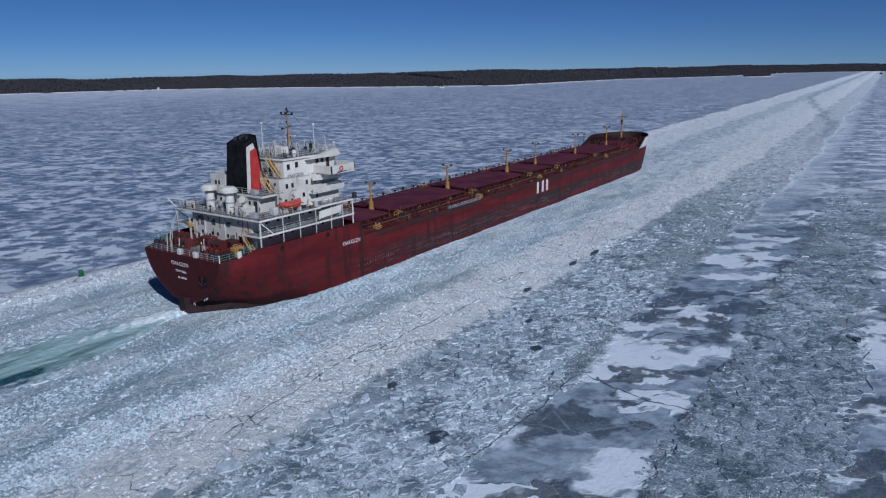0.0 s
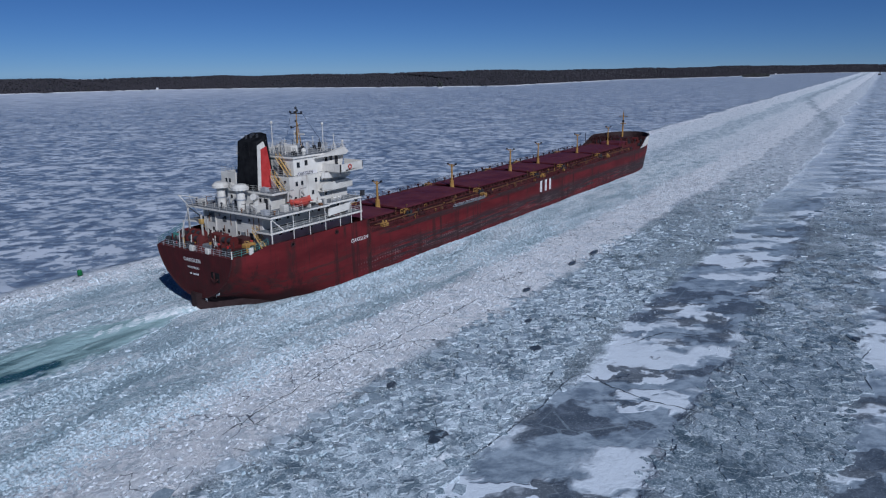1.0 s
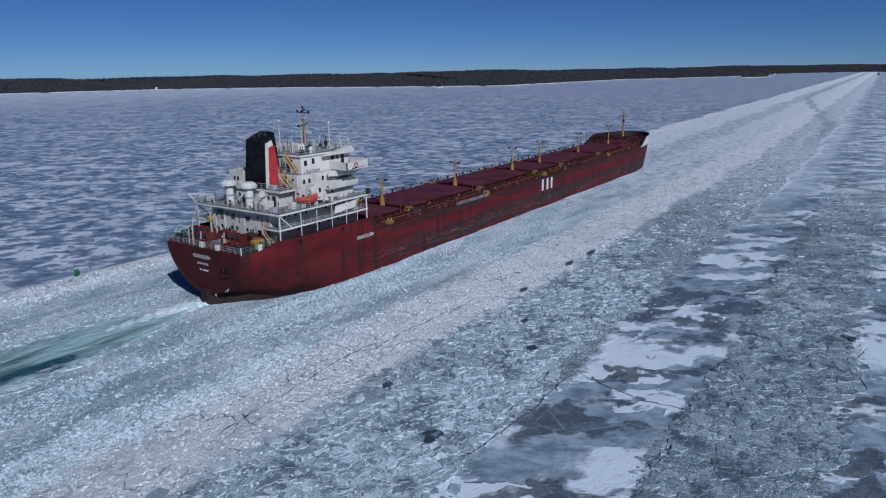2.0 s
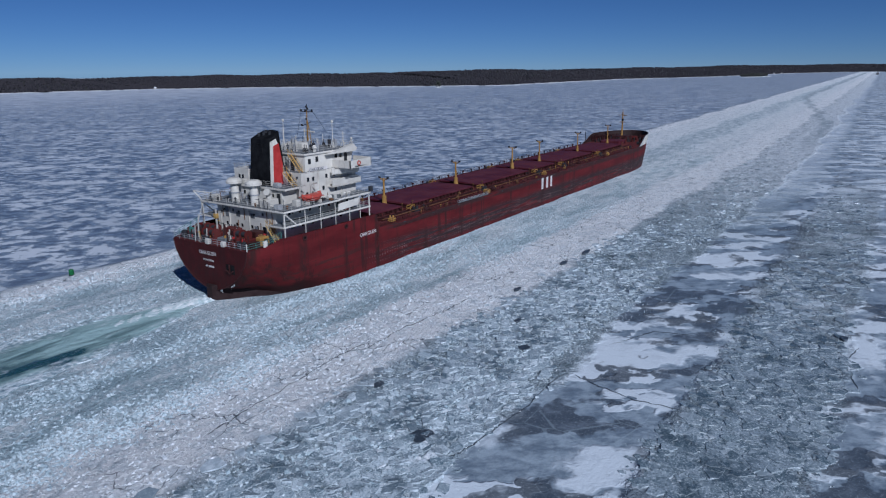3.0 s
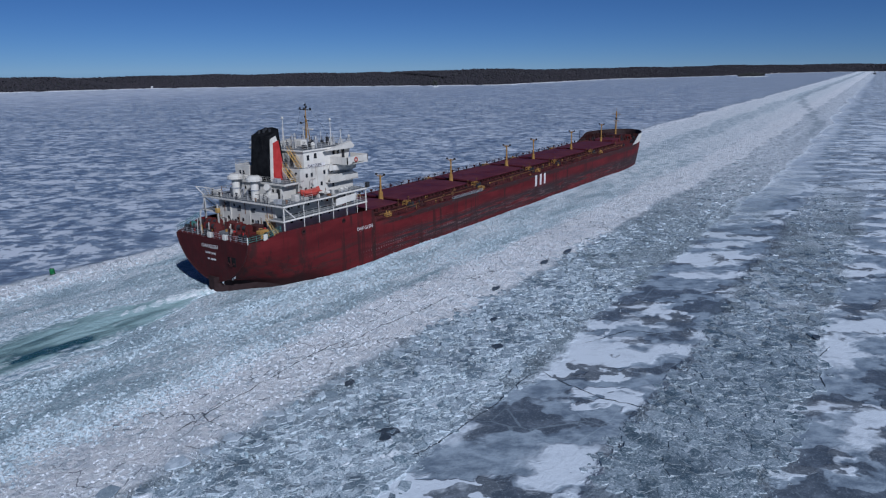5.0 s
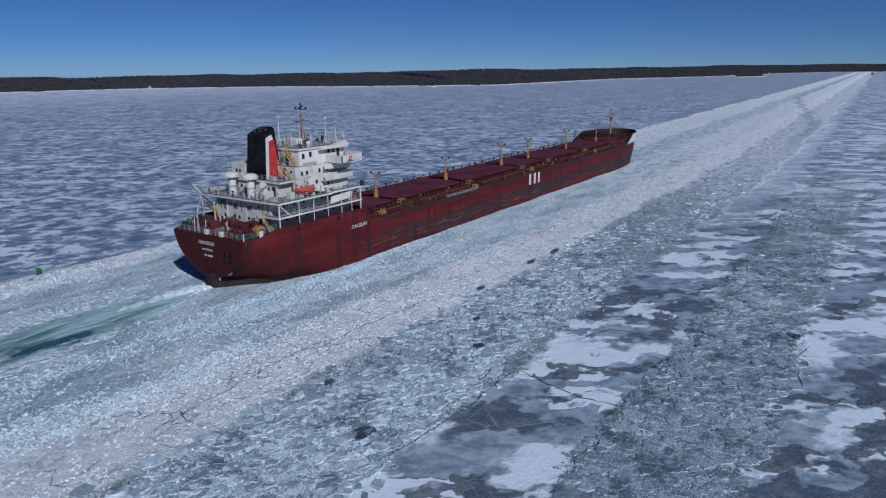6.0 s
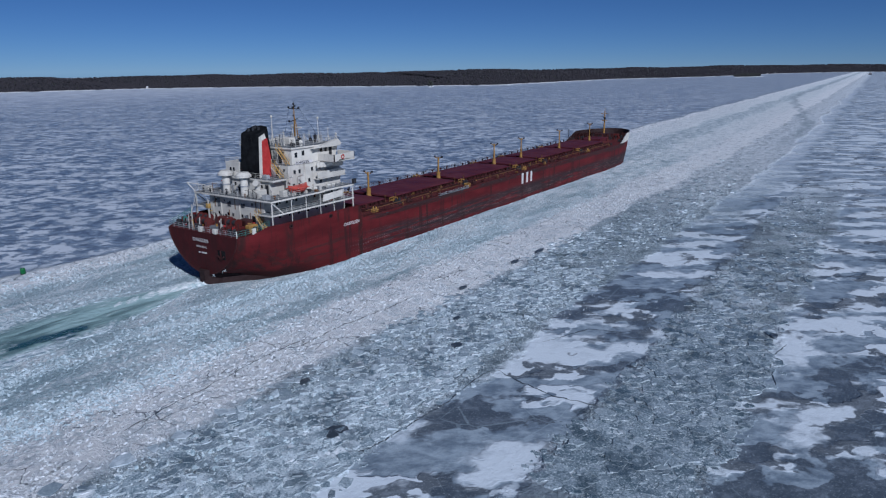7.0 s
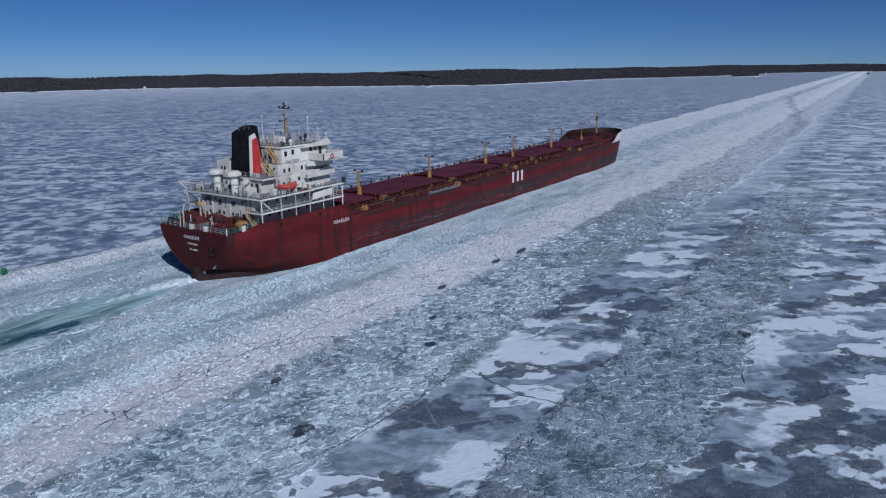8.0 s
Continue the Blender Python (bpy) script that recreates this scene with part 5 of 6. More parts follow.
def deck_plate(x0, x1, y0, y1, z, name="upper_deck", edge=0.3):
    p = part(name, box(bmesh.new(), x0, x1, y0, y1, z - edge, z, 0.03), WHITE, SHIP, "white-edged superstructure deck")
    part("walkway", box(bmesh.new(), x0 + 0.12, x1 - 0.12, y0 + 0.12, y1 - 0.12, z, z + 0.02), GREYDECK, p, "grey deck covering")
    return p


def superstructure():
    W = 10.9
    # lower house, two storeys, behind the side walkways
    h1 = part("lower_house", box(bmesh.new(), 9.3, 30.8, -7.6, 7.6, 9.6, 12.3, 0.04), WHITE, SHIP, "white lower deckhouse")
    window_row(h1, [(x, -7.6, 11.2) for x in (13, 15.5, 18, 20.5, 23, 25.5, 28)], 0.55, 0.6, "y")
    window_row(h1, [(9.3, y, 11.3) for y in (-3.0, -1.6, 1.0, 2.4, 5.0)], 0.5, 0.6, "x")
    part("door", box(bmesh.new(), 9.24, 9.3, -5.2, -4.3, 9.7, 11.6), DARK, h1, "dark open doorway")
    deck_plate(8.0, 30.6, -W, -7.4, 12.5, "side_deck")
    deck_plate(8.0, 30.6, 7.4, W, 12.5, "side_deck")
    h2 = part("middle_house", box(bmesh.new(), 9.3, 30.8, -7.6, 7.6, 12.303, 14.65, 0.04), WHITE, SHIP, "white middle deckhouse")
    window_row(h2, [(x, -7.6, 13.7) for x in (12.5, 15, 17.5, 20, 22.5, 25, 27.5)], 0.55, 0.6, "y")
    window_row(h2, [(9.3, y, 13.8) for y in (-4.5, 3.2, 5.6)], 0.5, 0.55, "x")
    boat = deck_plate(8.2, 22.0, -W, W, 15.05, "boat_deck")
    deck_plate(22.0, 30.8, -W, W, 15.2, "boat_deck", 0.32)
    # posts at the ship's side
    for s in (-1, 1):
        for i, x in enumerate((8.4, 13.2, 17.0, 20.8, 24.6, 27.6, 30.3)):
            r = 0.13 if i in (0, 6) else 0.07
            part("side_post", bar(bmesh.new(), (x, s * 10.75, 10.6 if i else 9.6), (x, s * 10.75, 14.6), r, 6), WHITE, SHIP)
        part("brace", bar(bmesh.new(), (8.6, s * 10.75, 14.6), (11.0, s * 10.75, 12.5), 0.11, 6), WHITE, SHIP)
        rail("side_rail", [(8.1, s * 10.8, 12.5), (30.5, s * 10.8, 12.5)], RAILING, SHIP, 1.05, 1.9)
        rail("boat_deck_rail", [(8.3, s * 10.8, 15.05), (15.5, s * 10.8, 15.05)], RAILING, SHIP, 1.05, 1.8)
    rail("aft_rail", [(8.3, -10.8, 15.05), (8.3, 10.8, 15.05)], RAILING, SHIP, 1.05, 1.8)
    rail("forward_rail", [(22.5, -10.8, 15.2), (30.6, -10.8, 15.2)], RAILING, SHIP, 1.0, 1.6)
    # port aft boat arm that juts past the deck
    bm = bmesh.new()
    bar(bm, (8.4, 10.6, 15.1), (7.6, 11.8, 16.8), 0.10, 6)
    bar(bm, (7.6, 11.8, 16.8), (9.6, 9.0, 16.3), 0.07, 6)
    part("davit_arm", bm, WHITE, SHIP, "white davit arm")
    # third level: engine casing under the funnel, set back
    h3 = part("engine_casing", box(bmesh.new(), 12.6, 17.5, -6.0, 6.6, 15.0, 17.65, 0.04), WHITE, SHIP, "white engine casing")
    window_row(h3, [(12.6, 3.6, 16.6), (12.6, -3.8, 16.6)], 0.5, 0.6, "x")
    casing = deck_plate(12.2, 17.8, -7.3, 7.0, 18.0, "funnel_deck", 0.35)
    rail("funnel_deck_rail", [(17.0, -7.2, 18.0), (12.3, -7.2, 18.0), (12.3, 6.9, 18.0), (15.0, 6.9, 18.0)], RAILING, SHIP, 1.05, 1.5)
    # main tower: cabin levels
    h4 = part("cabin_tower", box(bmesh.new(), 16.0, 30.4, -7.5, 7.5, 15.1, 20.2, 0.05), WHITE, SHIP, "white cabin tower")
    window_row(h4, [(17.6, -7.5, 19.0), (18.9, -7.5, 19.0), (24.4, -7.5, 19.2), (17.2, -7.5, 16.4), (18.5, -7.5, 16.4), (24.6, -7.5, 16.4), (27.5, -7.5, 17.0), (27.3, -7.5, 19.3), (28.3, -7.5, 19.3), (29.3, -7.5, 19.3), (21.4, -7.5, 17.0), (22.3, -7.5, 19.1)], 0.55, 0.75, "y")
    rail("tower_aft_rail", [(16.1, -7.4, 20.3), (16.1, 7.0, 20.3)], RAILING, SHIP, 1.05, 1.5)
    p = deck_plate(16.0, 30.5, -7.5, 7.5, 20.3, "bridge_deck", 0.2)
    # side screens that step forward below the bridge wing
    part("side_screen", prism(bmesh.new(), [(22.6, 17.2), (30.6, 17.0), (30.6, 18.0), (29.2, 18.6), (22.6, 18.3)], -8.7, -8.55), WHITE, SHIP, "white side screen")
    part("side_screen_deck", box(bmesh.new(), 22.6, 30.6, -8.7, -7.5, 16.95, 17.1), WHITE, SHIP)
    part("side_screen", prism(bmesh.new(), [(22.8, 19.3), (29.8, 18.9), (30.4, 19.3), (30.4, 19.9), (22.8, 20.3)], -8.5, -8.35), WHITE, SHIP, "white side screen")
    # white awning board on the boat deck below
    part("screen_board", prism(bmesh.new(), [(21.4, 13.0), (27.0, 13.3), (27.2, 14.6), (21.6, 14.3)], -10.95, -10.8), WHITE, SHIP, "white canvas screen on the rail")
    # wheelhouse
    wh = part("wheelhouse", prism(bmesh.new(), [(17.6, 20.3), (29.6, 20.3), (30.6, 23.3), (17.6, 23.3)], -7.0, 7.0), WHITE, SHIP, "white wheelhouse")
    window_row(wh, [(18.7, -7.0, 22.1), (20.6, -7.0, 22.3), (25.6, -7.0, 22.5), (26.9, -7.0, 22.5)], 0.7, 0.95, "y")
    part("door", box(bmesh.new(), 27.9, 28.7, -7.06, -7.0, 20.9, 22.9), DARK, wh, "dark wheelhouse door")
    bm = bmesh.new()
    for i in range(9):
        box(bm, 30.05, 30.75, -6.5 + i * 1.46, -6.5 + i * 1.46 + 1.2, 21.8, 22.8)
    part("front_windows", bm, GLASS, wh, "dark wheelhouse windows")
    part("vent_pipe", bar(bmesh.new(), (23.6, -7.15, 15.2), (23.6, -7.15, 20.2), 0.12, 6), WHITE, SHIP)
    roof = deck_plate(17.3, 30.9, -7.3, 7.3, 23.55, "monkey_island", 0.3)
    for s in (-1, 1):
        wing = part("bridge_wing", prism(bmesh.new(), [(24.6, 20.35), (30.6, 20.75), (30.6, 21.95), (24.6, 21.75)], s * 11.4, s * 11.25), WHITE, SHIP, "white bridge wing bulwark")
        part("wing_floor", slab_xy(bmesh.new(), [(24.6, s * 7.0), (30.6, s * 7.0), (30.6, s * 11.4), (26.0, s * 11.4)], 20.35, 20.7), WHITE, wing)
        part("wing_front", box(bmesh.new(), 30.45, 30.6, min(s * 7, s * 11.4), max(s * 7, s * 11.4), 20.6, 21.95), WHITE, wing)
        part("wing_aft", prism(bmesh.new(), [(24.6, 20.35), (24.8, 20.35), (24.8, 21.75), (24.6, 21.75)], min(s * 7, s * 11.4), max(s * 7, s * 11.4)), WHITE, wing)
        brow = prism(bmesh.new(), [(22.4, 23.0), (30.0, 22.95), (30.6, 23.4), (29.6, 24.3)], min(s * 7.3, s * 8.1), max(s * 7.3, s * 8.1))
        part("wing_brow", brow, WHITE, SHIP, "white slanted roof brow")
    ring = part("lifebuoy", bmesh.new(), ORANGE, SHIP, "orange lifebuoy on the bridge wing")
    bm = bmesh.new()
    for i in range(14):
        a, b = i / 14 * 6.283, (i + 1) / 14 * 6.283
        bar(bm, (27.0 + 0.38 * math.cos(a), -11.5, 21.2 + 0.38 * math.sin(a)), (27.0 + 0.38 * math.cos(b), -11.5, 21.2 + 0.38 * math.sin(b)), 0.1, 6)
    bm.to_mesh(ring.data)
    bm.free()
    rail("monkey_rail", [(30.7, -7.2, 23.55), (17.4, -7.2, 23.55), (17.4, 7.2, 23.55), (30.7, 7.2, 23.55), (30.7, -7.2, 23.55)], RAILING, SHIP, 1.1, 1.2, 0.03)
    board = part("name_board", box(bmesh.new(), 17.9, 22.5, -7.62, -7.55, 20.35, 20.95), LETTER, SHIP, "white name board with dark letters")
    writing("name", "OAKGLEN", 0.72, pose(18.0, -7.64, 20.42, 90, 0, 0), DARK, board, "dark ship's name")


superstructure()


def funnel():
    base, top = 18.0, 27.0
    root = bmesh.new()
    lo = [(12.9, -2.9), (12.9, 2.3), (16.8, 2.3), (17.6, 1.7), (17.9, 0.0), (17.6, -2.1), (16.8, -2.9)]
    hi = [(13.7, -2.6), (13.7, 2.2), (15.6, 2.2), (16.6, 1.9), (17.0, 0.0), (16.6, -1.9), (15.6, -2.6)]
    a = [root.verts.new((x, y, base)) for x, y in lo]
    b = [root.verts.new((x, y, 26.2 + (x - 13.7) * 0.42)) for x, y in hi]
    root.faces.new(b)
    root.faces.new(a[::-1])
    for i in range(len(lo)):
        j = (i + 1) % len(lo)
        root.faces.new((a[i], a[j], b[j], b[i]))
    fu = part("funnel", root, BLACK, SHIP, "black funnel with white and red side panel")
    for s in (-1, 1):
        def side(x, z, out):
            k = (z - base) / 8.2
            return (x, -(2.9 - 0.3 * k + out) if s < 0 else 2.3 - 0.1 * k + out, z)

        def panel(pts, out, name, mat, label):
            bm = bmesh.new()
            f = [bm.verts.new(side(x, z, out)) for x, z in pts]
            g = [bm.verts.new(side(x, z, 0.0)) for x, z in pts]
            bm.faces.new(f)
            for i in range(len(f)):
                j = (i + 1) % len(f)
                bm.faces.new((f[i], g[i], g[j], f[j]))
            part(name, bm, mat, fu, label)
        panel([(13.0, 18.1), (13.75, 18.1), (14.4, 25.0), (15.5, 25.35), (15.7, 26.5), (13.75, 25.7)], 0.02, "white_stripe", WHITE, "white funnel stripe")
        panel([(13.75, 18.1), (16.75, 18.1), (15.75, 25.4), (14.4, 25.0)], 0.03, "red_panel", RED, "red funnel panel")
    part("aft_louvre", box(bmesh.new(), 13.45, 13.62, -0.9, 0.9, 22.6, 25.4, 0.03), BLACK, fu, "black louvre")
    for i, (x, y, h) in enumerate(((14.6, 1.0, 27.2), (15.0, 0.2, 27.4), (15.4, -0.9, 27.4), (15.9, 0.6, 27.6))):
        part("exhaust_pipe", bar(bmesh.new(), (x, y, 26.3), (x, y, h), 0.24, 10), DARK, fu, "black exhaust pipe")
    # small house beside the funnel to port
    ph = part("port_house", box(bmesh.new(), 13.6, 17.4, 3.4, 7.4, 18.0, 20.6, 0.05), WHITE, SHIP, "small white house beside the funnel")
    window_row(ph, [(13.6, 5.0, 19.2), (13.6, 5.9, 19.2)], 0.5, 0.7, "x")
    rail("port_house_rail", [(13.7, 7.3, 20.6), (13.7, 3.5, 20.6)], RAILING, ph, 0.9, 1.2)
    # mushroom ventilators
    for x, y in ((10.2, 3.4), (10.2, -1.7)):
        bm = bmesh.new()
        bar(bm, (x, y, 15.05), (x, y, 18.9), 0.72, 14)
        v = part("ventilator", bm, WHITE, SHIP, "white mushroom ventilator")
        bm = bmesh.new()
        bar(bm, (x, y, 18.6), (x, y, 19.0), 1.45, 16)
        bar(bm, (x, y, 19.0), (x, y, 19.5), 1.45, 16, 0.9)
        part("cowl", bm, WHITE, v)
        part("band", bar(bmesh.new(), (x, y, 16.8), (x, y, 17.0), 0.82, 14), STEEL, v)
    bm = bmesh.new()
    box(bm, 9.2, 11.9, -5.9, -3.6, 15.05, 16.4, 0.1)
    bar(bm, (10.6, -5.0, 16.2), (10.6, -5.0, 17.6), 0.55, 10)
    bar(bm, (10.6, -5.0, 17.4), (9.7, -5.4, 17.8), 0.6, 10)
    part("cowl_vent", bm, WHITE, SHIP, "white cowl vent and locker")


funnel()


def stairs(x0, y0, z0, x1, y1, z1, w, mat, name="ladder"):
    """A slanted ship's ladder with treads and hand rails."""
    a, b = Vector((x0, y0, z0)), Vector((x1, y1, z1))
    run = Vector((b.x - a.x, b.y - a.y, 0))
    side = Vector((-run.y, run.x, 0)).normalized() * w / 2
    bm = bmesh.new()
    for s in (-1, 1):
        bar(bm, a + side * s, b + side * s, 0.11, 4)
        up = Vector((0, 0, 0.9))
        bar(bm, a + side * s + up, b + side * s + up, 0.05, 4)
        for k in (0.05, 0.5, 0.95):
            p = a.lerp(b, k) + side * s
            bar(bm, p, p + up, 0.04, 4)
    lad = part(name, bm, mat, SHIP, "yellow ship's ladder")
    n = max(3, int((b.z - a.z) / 0.3))
    tb = bmesh.new()
    for i in range(1, n):
        p = a.lerp(b, i / n)
        bar(tb, p - side, p + side, 0.06, 4)
    part("treads", tb, mat, lad)


stairs(16.9, -6.7, 20.3, 16.9, -3.9, 23.4, 0.8, BRIGHTYELLOW)
stairs(15.3, -6.6, 18.0, 15.5, -3.9, 20.4, 0.8, BRIGHTYELLOW)
stairs(8.7, -8.4, 9.6, 8.7, -6.2, 12.3, 0.9, BRIGHTYELLOW)


def masts():
    bm = bmesh.new()
    bar(bm, (25.8, 0.35, 23.5), (25.8, 0.0, 31.0), 0.15, 6, 0.09)
    bar(bm, (25.3, -0.4, 23.5), (25.7, -0.1, 29.0), 0.10, 6, 0.07)
    bar(bm, (26.4, -0.3, 23.5), (25.9, 0.0, 28.5), 0.10, 6, 0.07)
    for i in range(7):
        z = 24.3 + i * 0.75
        bar(bm, (25.45, -0.3, z), (25.8, 0.25, z), 0.06, 4)
    ma = part("radar_mast", bm, YELLOW, SHIP, "weathered yellow radar mast")
    bm = bmesh.new()
    bar(bm, (25.8, -1.5, 30.3), (25.8, 1.5, 30.3), 0.08, 6)
    bar(bm, (25.8, -0.9, 28.4), (25.8, 1.4, 27.6), 0.07, 6)
    bar(bm, (25.8, 0, 31.0), (25.8, 0, 31.7), 0.06, 6)
    part("yard", bm, DARK, ma, "dark signal yard")
    for y, z in ((-1.4, 30.5), (1.4, 30.5), (0, 31.2), (0.1, 28.9), (1.4, 27.7), (0.3, 30.5), (-0.3, 30.8)):
        part("navigation_lamp", box(bmesh.new(), 25.5, 25.85, y - 0.14, y + 0.14, z - 0.15, z + 0.25, 0.04), DARK, ma, "dark navigation lamp")
    part("radar_bar", box(bmesh.new(), 26.0, 26.3, -1.4, 1.4, 26.4, 26.65, 0.04), WHITE, ma, "white radar scanner")
    for x, y, top, dome in ((20.5, 1.0, 29.0, True), (27.6, -4.6, 28.5, True), (29.4, -5.6, 26.6, False), (20.4, -2.2, 26.4, False), (29.8, 5.0, 26.8, False), (22.6, 3.4, 27.2, False), (30.3, -6.9, 25.2, True)):
        a = part("antenna_mast", bar(bmesh.new(), (x, y, 23.5), (x, y, top), 0.1, 6, 0.05), WHITE, SHIP, "thin white aerial mast")
        bm = bmesh.new()
        if dome:
            ball(bm, (x, y, top), 0.24, 1, 1, 1.2)
        else:
            bar(bm, (x, y - 0.4, top - 0.4), (x, y + 0.4, top - 0.4), 0.05, 4)
        part("dome" if dome else "crossbar", bm, WHITE, a)
        bm = bmesh.new()
        for k in range(3):
            an = k * 2.094
            bar(bm, (x + 0.6 * math.cos(an), y + 0.6 * math.sin(an), 23.5), (x, y, 25.2), 0.05, 4)
        part("stays", bm, WHITE, a)
    part("satellite_dome", ball(bmesh.new(), (21.0, -6.2, 24.3), 0.42, 1, 1, 1.15), WHITE, SHIP, "white satellite dome")
    part("dome_pedestal", bar(bmesh.new(), (21.0, -6.2, 23.5), (21.0, -6.2, 24.1), 0.3, 8), WHITE, SHIP)
    rg = random.Random(8)
    for i in range(18):
        x, y = rg.uniform(18.2, 30.2), rg.uniform(-6.8, 6.8)
        part("flag_post", bar(bmesh.new(), (x, y, 23.55), (x + rg.uniform(-0.1, 0.1), y, 24.6 + 1.3 * rg.random()), 0.05, 5), (DARK, WHITE, DARK, STEEL)[i % 4], SHIP)
    for i in range(16):
        x, y = rg.uniform(18.5, 29.5), rg.uniform(-6.2, 6.2)
        bm = bmesh.new()
        h = rg.uniform(0.6, 1.7)
        box(bm, x - 0.25, x + 0.25, y - 0.25, y + 0.25, 23.55, 23.55 + h, 0.04)
        bar(bm, (x, y, 23.55 + h), (x, y, 24.2 + h), 0.07, 5)
        part("deck_locker" if h > 1 else "searchlight", bm, STEEL if i % 3 else DARK, SHIP)
    part("top_house", box(bmesh.new(), 22.4, 25.0, -1.6, 1.8, 23.55, 24.7, 0.06), WHITE, SHIP, "low white locker on the roof")


masts()


def fittings():
    """Lockers, rafts, pipes, fans and lamps on the superstructure."""
    for x, y, z in ((20.6, -9.6, 15.05), (21.6, -9.6, 15.05), (24.0, -10.0, 15.2), (25.2, -10.0, 15.2)):
        ca = part("life_raft", bar(bmesh.new(), (x - 0.45, y, z + 0.55), (x + 0.45, y, z + 0.55), 0.34, 12), WHITE, SHIP, "white life-raft canister")
        part("cradle", box(bmesh.new(), x - 0.3, x + 0.3, y - 0.3, y + 0.3, z, z + 0.3), STEEL, ca)
    for x, y, z, h, m in ((9.2, 7.6, 15.05, 1.3, WHITE), (9.4, -8.4, 15.05, 0.9, STEEL), (11.6, 5.8, 15.05, 1.5, WHITE), (11.0, 0.9, 15.05, 0.8, GREYDECK), (13.2, -8.8, 15.05, 1.2, WHITE),
                          (12.9, 4.2, 18.0, 0.9, WHITE), (13.0, -4.6, 18.0, 0.8, STEEL), (27.6, -9.4, 12.5, 1.1, WHITE), (24.6, -9.6, 12.5, 0.9, ORANGE), (16.6, 3.0, 20.3, 1.2, WHITE), (16.9, -2.2, 20.3, 1.0, DARK)):
        bm = box(bmesh.new(), x - 0.5, x + 0.5, y - 0.6, y + 0.6, z, z + h, 0.06)
        part("deck_locker", bm, m, SHIP)
    for x, y, z0, z1, rr in ((9.22, -1.0, 9.6, 14.6, 0.09), (9.22, 4.2, 9.6, 14.6, 0.12), (9.22, 6.6, 9.6, 14.6, 0.07), (15.93, -5.2, 18.0, 20.2, 0.08), (17.5, -3.2, 20.3, 23.2, 0.08), (17.5, 1.4, 20.3, 23.2, 0.1),
                             (20.4, -7.58, 15.1, 20.2, 0.07), (26.2, -7.58, 15.2, 20.2, 0.08), (12.52, -2.2, 15.05, 17.6, 0.1), (12.52, 1.0, 15.05, 17.6, 0.14)):
        part("wall_pipe", bar(bmesh.new(), (x, y, z0), (x, y, z1), rr, 6), WHITE, SHIP)
    for x, y, z in ((9.24, -2.4, 13.4), (9.24, 1.6, 13.6), (9.24, 6.2, 13.2), (9.24, 3.0, 10.9), (15.94, -6.6, 19.4), (17.54, -4.8, 22.4)):
        part("wall_lamp", box(bmesh.new(), x - 0.2, x + 0.04, y - 0.15, y + 0.15, z, z + 0.3, 0.03), DARK, SHIP)
    for y in (-6.3, -2.6, 4.9):
        part("access_door", box(bmesh.new(), 9.22, 9.3, y - 0.42, y + 0.42, 12.5 if y > 0 else 9.7, 14.3 if y > 0 else 11.5, 0.02), GREYDECK, SHIP, "grey steel door")
    # dark doorway and lockers on the tower's aft face and the funnel-deck level
    part("access_door", box(bmesh.new(), 17.5, 17.6, -4.4, -3.5, 20.4, 22.4, 0.02), DARK, SHIP, "dark open doorway")
    part("access_door", box(bmesh.new(), 15.9, 16.0, -5.0, -4.2, 18.1, 20.0, 0.02), DARK, SHIP, "dark open doorway")
    part("access_door", box(bmesh.new(), 12.5, 12.6, -5.6, -4.8, 15.1, 17.0, 0.02), DARK, SHIP, "dark open doorway")
    # cargo boom and rigging on the port quarter of the boat deck
    for a, c, rr in (((8.6, 9.4, 15.1), (8.2, 5.2, 16.6), 0.1), ((8.6, 9.4, 15.1), (8.8, 10.4, 16.9), 0.08), ((8.8, 6.4, 15.1), (8.6, 8.8, 16.4), 0.07), ((6.6, 4.6, 14.2), (8.4, 9.6, 15.4), 0.05), ((6.4, 7.6, 9.6), (7.6, 9.4, 14.8), 0.09), ((5.2, 9.2, 9.6), (7.8, 9.6, 14.8), 0.08)):
        part("boom", bar(bmesh.new(), a, c, rr * 0.75, 6), RAILING, SHIP)
    for x in (10.5, 14.0, 18.0, 22.0, 26.0, 29.5):
        part("deck_lamp", box(bmesh.new(), x - 0.12, x + 0.12, -10.7, -10.45, 14.35, 14.72, 0.03), DARK, SHIP)
    sl = part("side_light", box(bmesh.new(), 30.2, 31.0, -11.3, -10.7, 15.3, 16.3, 0.05), DARK, SHIP, "dark side-light screen")
    # clutter on the boat deck: vents, boxes, hose reels and stanchions
    rg = random.Random(27)
    for i in range(64):
        if i % 2:
            x, y = rg.uniform(8.7, 12.3), rg.uniform(-10.3, 10.3)
        else:
            x, y = rg.uniform(12.8, 22.0), rg.uniform(-10.4, -8.0) * rg.choice((1, 1, -1))
        h = rg.uniform(0.4, 1.5)
        bm = bmesh.new()
        if i % 4 == 0:
            box(bm, x - 0.3, x + 0.3, y - 0.35, y + 0.35, 15.05, 15.05 + h * 0.7, 0.05)
        elif i % 4 == 1:
            bar(bm, (x, y, 15.05), (x, y, 15.05 + h), 0.13, 8)
            bar(bm, (x, y, 15.0 + h), (x, y, 15.2 + h), 0.26, 8, 0.16)
        else:
            bar(bm, (x, y, 15.05), (x + rg.uniform(-0.2, 0.2), y, 15.4 + h), 0.06, 5)
            bar(bm, (x, y, 15.2 + h), (x + rg.uniform(-1.2, 1.2), y + rg.uniform(-1.2, 1.2), 15.3 + h * 0.8), 0.045, 5)
